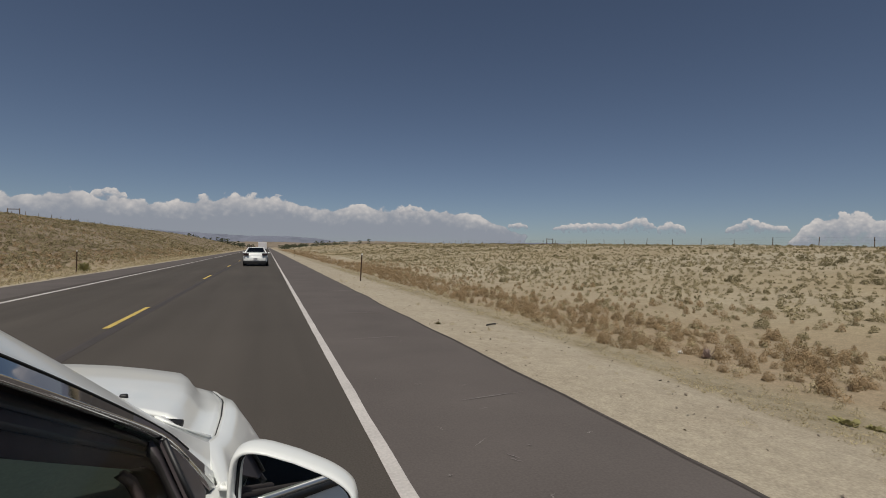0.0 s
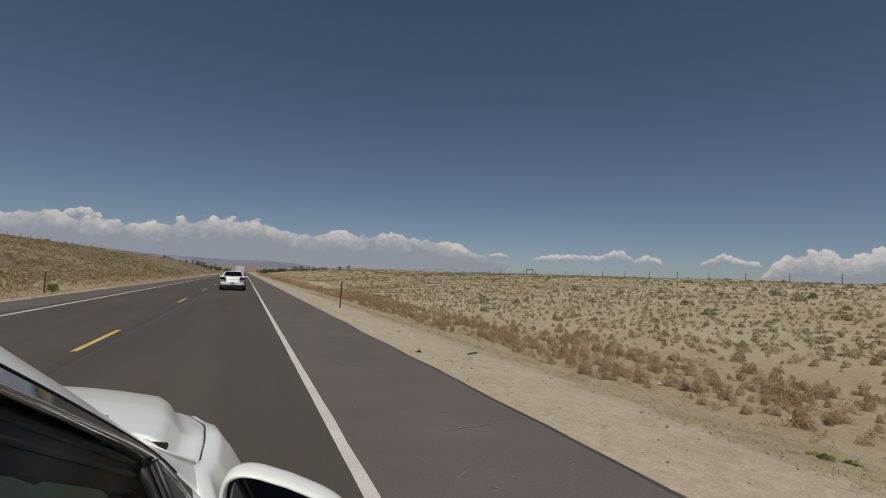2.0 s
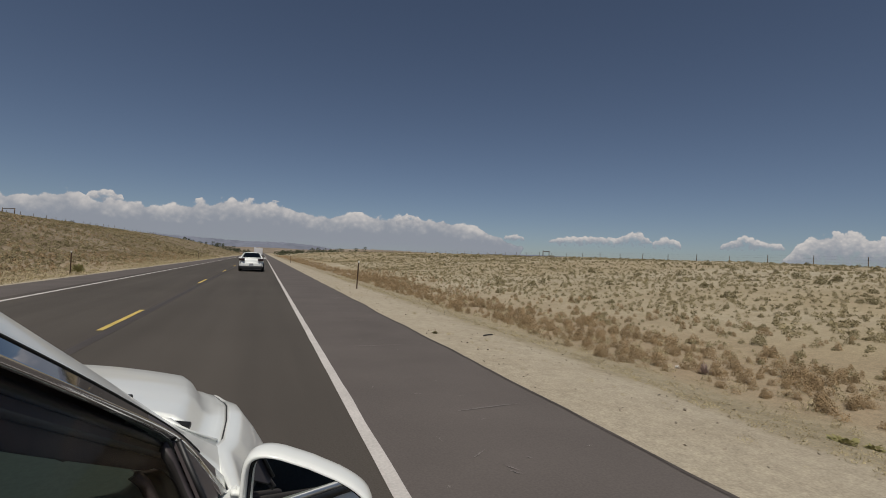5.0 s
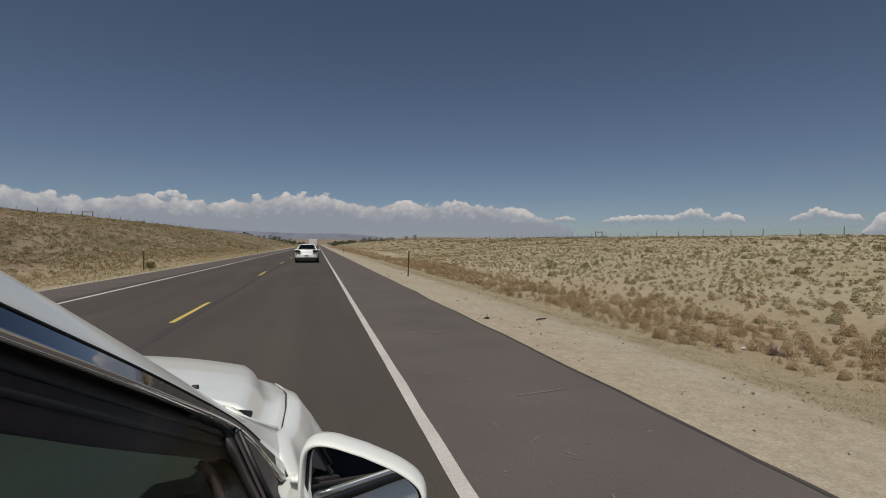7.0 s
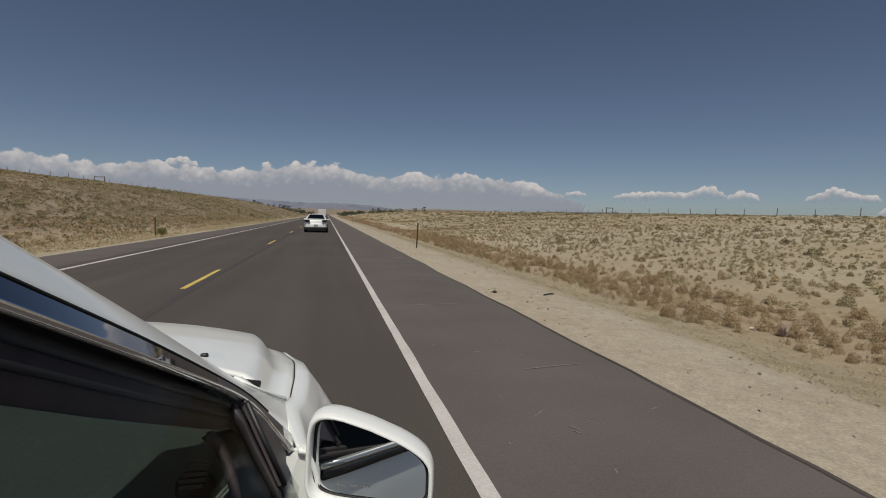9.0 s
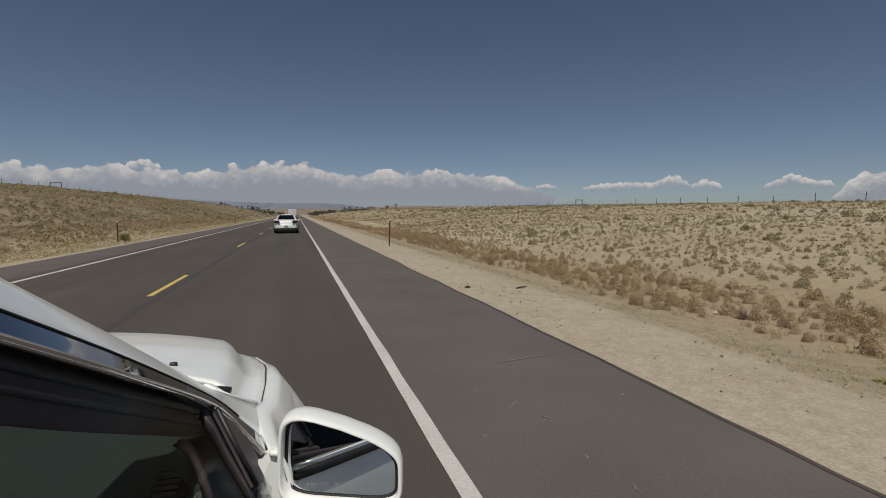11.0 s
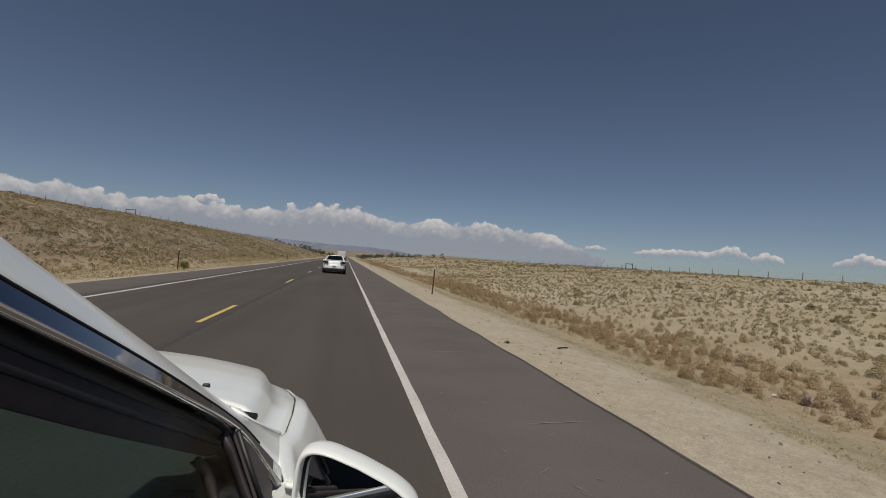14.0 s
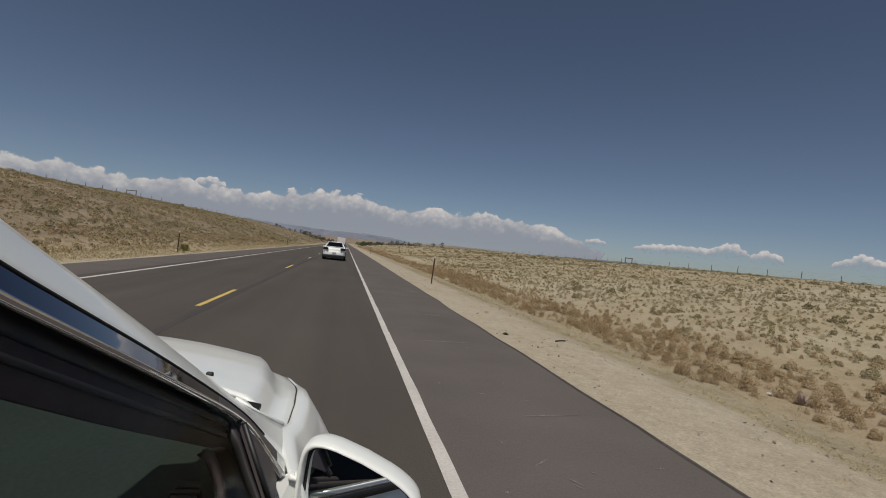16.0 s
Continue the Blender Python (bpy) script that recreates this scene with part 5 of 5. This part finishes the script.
tufts("sagebrush", M_SAGE, "dark olive sagebrush clumps dotted over the slopes", "shrub", [
    (31, 80, (10.5, 32, 2, 70), 1.1, 0.10, 0.25, 0.85, 20, 0.02, 520, 0.060, 0.5),
    (32, 480, (13, 66, 8, 150), 1.15, 0.13, 0.36, 0.85, 8, 0.04, 190, 0.11, 0.6),
    (33, 300, (18, 75, 80, 330), 1.3, 0.26, 0.6, 1.0, 4, 0.10, 46, 0.22, 0.8),
    (34, 1300, (-48, -13, 12, 160), 1.2, 0.13, 0.36, 1.1, 4, 0.06, 60, 0.17, 0.9),
    (35, 200, (-50, -13, 110, 380), 1.3, 0.25, 0.6, 1.2, 3, 0.10, 34, 0.26, 0.8)])

# far trees in the dip where the road vanishes
verts, faces = [], []
rng = random.Random(77)
for k in range(230):
    y = rng.uniform(330, 620)
    x = rng.uniform(-75, -11) if k < 100 else 12 + 62 * rng.random() ** 1.3
    h_ = rng.uniform(1.2, 3.6)
    leaves(rng, x, y, height(x, y) - 0.1, h_ * 0.62, h_, 70, h_ * 0.14, verts, faces)
tagged(mesh_object("far_trees", verts, faces, M_TREE), "dark green trees far off beside the road", "trees", kind="stuff")

# ---- single plants and litter on the verge ----
def single_plant(name, x, y, r, h, n_, size, mat, label, category, seed):
    """One low plant: many narrow leaves that fan out of one root."""
    rng_ = random.Random(seed)
    v_, f_ = [(0.0, 0.0, -0.01)], []
    for _ in range(n_):
        a_, e_ = rng_.uniform(0, 6.283), math.asin(rng_.uniform(0.05, 1.0))
        q = rng_.uniform(0.5, 1.0) * (1 + 0.25 * math.sin(a_ * 3 + seed))
        tip = Vector((r * q * math.cos(e_) * math.cos(a_), r * q * math.cos(e_) * math.sin(a_), h * q * math.sin(e_)))
        out = Vector((-math.sin(a_ + rng_.uniform(-1, 1)), math.cos(a_ + rng_.uniform(-1, 1)), rng_.uniform(-0.4, 0.4))) * size
        k = len(v_)
        v_ += [tuple(tip * 0.78 - out), tuple(tip), tuple(tip * 0.82 + out)]
        f_.append((0, k, k + 1, k + 2))
    ob = mesh_object(name, v_, f_, mat)
    ob.location = (x, y, height(x, y))
    return tagged(ob, label, category, "lone plants on the verge")


single_plant("green_weed", 5.85, 3.45, 0.17, 0.08, 150, 0.016, M_GREEN, "low yellow-green weed on bare gravel", "weed", 3)
single_plant("green_weed", 6.05, 3.30, 0.12, 0.06, 90, 0.014, M_GREEN, "small yellow-green weed on bare gravel", "weed", 4)
single_plant("twiggy_shrub", 7.35, 6.55, 0.15, 0.22, 150, 0.008, M_TWIG, "grey-purple twiggy shrub among rusty weeds", "shrub", 5)
single_plant("dry_tuft", 3.38, 9.6, 0.09, 0.05, 110, 0.010, M_SAGE, "small dark dry tuft beside the pavement edge", "tuft", 6)
single_plant("roadside_bush", -10.6, 36.0, 0.42, 0.55, 520, 0.04, M_GREEN, "olive-green bush beside the oncoming shoulder", "bush", 9)
bm = bmesh.new()
bmesh.ops.create_icosphere(bm, subdivisions=2, radius=0.045)
for v in bm.verts:
    v.co *= 1 + 0.5 * noise.noise(v.co * 30)
    v.co.z = max(-0.02, v.co.z * 0.7)
litter = part("paper_litter", bm, M_LITTER, smooth=False)
litter.location = (7.25, 7.05, height(7.25, 7.05) + 0.02)
tagged(litter, "crumpled white scrap of paper among weeds", "litter")

# ---- gravel stones, scrap and scuffs ----
verts, faces = [], []
rng = random.Random(5)
for k in range(1500):
    x = rng.uniform(3.05, 7.0) if k % 4 else rng.uniform(-9.8, -8.4)
    y = -1 + 60 * rng.random() ** 1.7
    if x < 0:
        y += 14
    s = rng.uniform(0.006, 0.020) * (1.8 if rng.random() < 0.05 else 1)
    z = height(x, y)
    k0 = len(verts)
    for _ in range(6):
        d = Vector((rng.gauss(0, 1), rng.gauss(0, 1), rng.gauss(0, 0.7))).normalized()
        verts.append((x + d.x * s * 1.3, y + d.y * s * 1.3, z + s * 0.4 + d.z * s))
    faces += [(k0, k0 + 1, k0 + 2), (k0, k0 + 2, k0 + 3), (k0, k0 + 3, k0 + 4), (k0, k0 + 4, k0 + 1), (k0 + 5, k0 + 1, k0 + 2), (k0 + 5, k0 + 2, k0 + 3), (k0 + 5, k0 + 3, k0 + 4), (k0 + 5, k0 + 4, k0 + 1)]
tagged(mesh_object("gravel_stones", verts, faces, M_STONE), "loose tan stones strewn over the gravel verge", "stones", kind="stuff")


def scrap(x, y, turn, size):
    """A curled strip of shed tyre."""
    z = height(x, y)
    rings = []
    for i in range(9):
        t = i / 8
        c = Vector(((t - 0.5) * size, 0.05 * size * math.sin(t * 7), 0.012 + 0.05 * size * (1 - math.cos(t * 5)) * 0.5))
        w = 0.07 * size * (1 - 0.7 * abs(2 * t - 1) ** 2)
        rings.append([tuple(c + Vector((0, -w, 0))), tuple(c + Vector((0, 0, 0.02))), tuple(c + Vector((0, w, 0))), tuple(c + Vector((0, 0, -0.012)))])
    ob = part("tyre_scrap", loft(rings, closed=True, caps=True), M_DEBRIS, label="")
    ob.matrix_basis = Matrix.Translation((x, y, z)) @ Matrix.Rotation(radians(turn), 4, "Z")
    return tagged(ob, "dark curled strip of tyre rubber on gravel", "debris")


scrap(4.5, 9.4, 20, 0.30)
scrap(5.6, 15.0, 70, 0.2)


def scuff(x, y, turn, length, width, seed):
    bm = bmesh.new()
    prev = None
    for i in range(15):
        t = i / 14
        w = 1.6 * width * (0.35 + abs(noise.noise((t * 9, seed, 0)))) * math.sin(math.pi * min(1, max(0.06, t)))
        c = (t - 0.5) * length
        o = 0.02 * noise.noise((t * 4, seed, 3))
        a_, b_ = bm.verts.new((c, o - w, 0)), bm.verts.new((c, o + w, 0))
        if prev:
            bm.faces.new((prev[0], a_, b_, prev[1]))
        prev = (a_, b_)
    ob = part("road_scuff", bm, M_SCUFF, smooth=False)
    ob.matrix_basis = Matrix.Translation((x, y, 0.0015)) @ Matrix.Rotation(radians(turn), 4, "Z")
    return tagged(ob, "pale scrape across the shoulder asphalt", "road scuff", kind="structure")


scuff(2.25, 4.6, 8, 0.8, 0.012, 1)
scuff(1.8, 8.2, 4, 1.0, 0.014, 2)
scuff(2.2, 11.5, -4, 0.9, 0.02, 3)
scuff(1.62, 3.5, 38, 0.22, 0.006, 4)
scuff(1.75, 3.2, -60, 0.16, 0.006, 5)
scuff(2.5, 17.5, 3, 0.9, 0.03, 6)
rng = random.Random(91)
for k in range(22):
    scuff(rng.uniform(1.05, 2.8), 2.2 + 14 * rng.random() ** 1.6, rng.uniform(-90, 90), rng.uniform(0.03, 0.12), rng.uniform(0.004, 0.010), 20.0 + k)
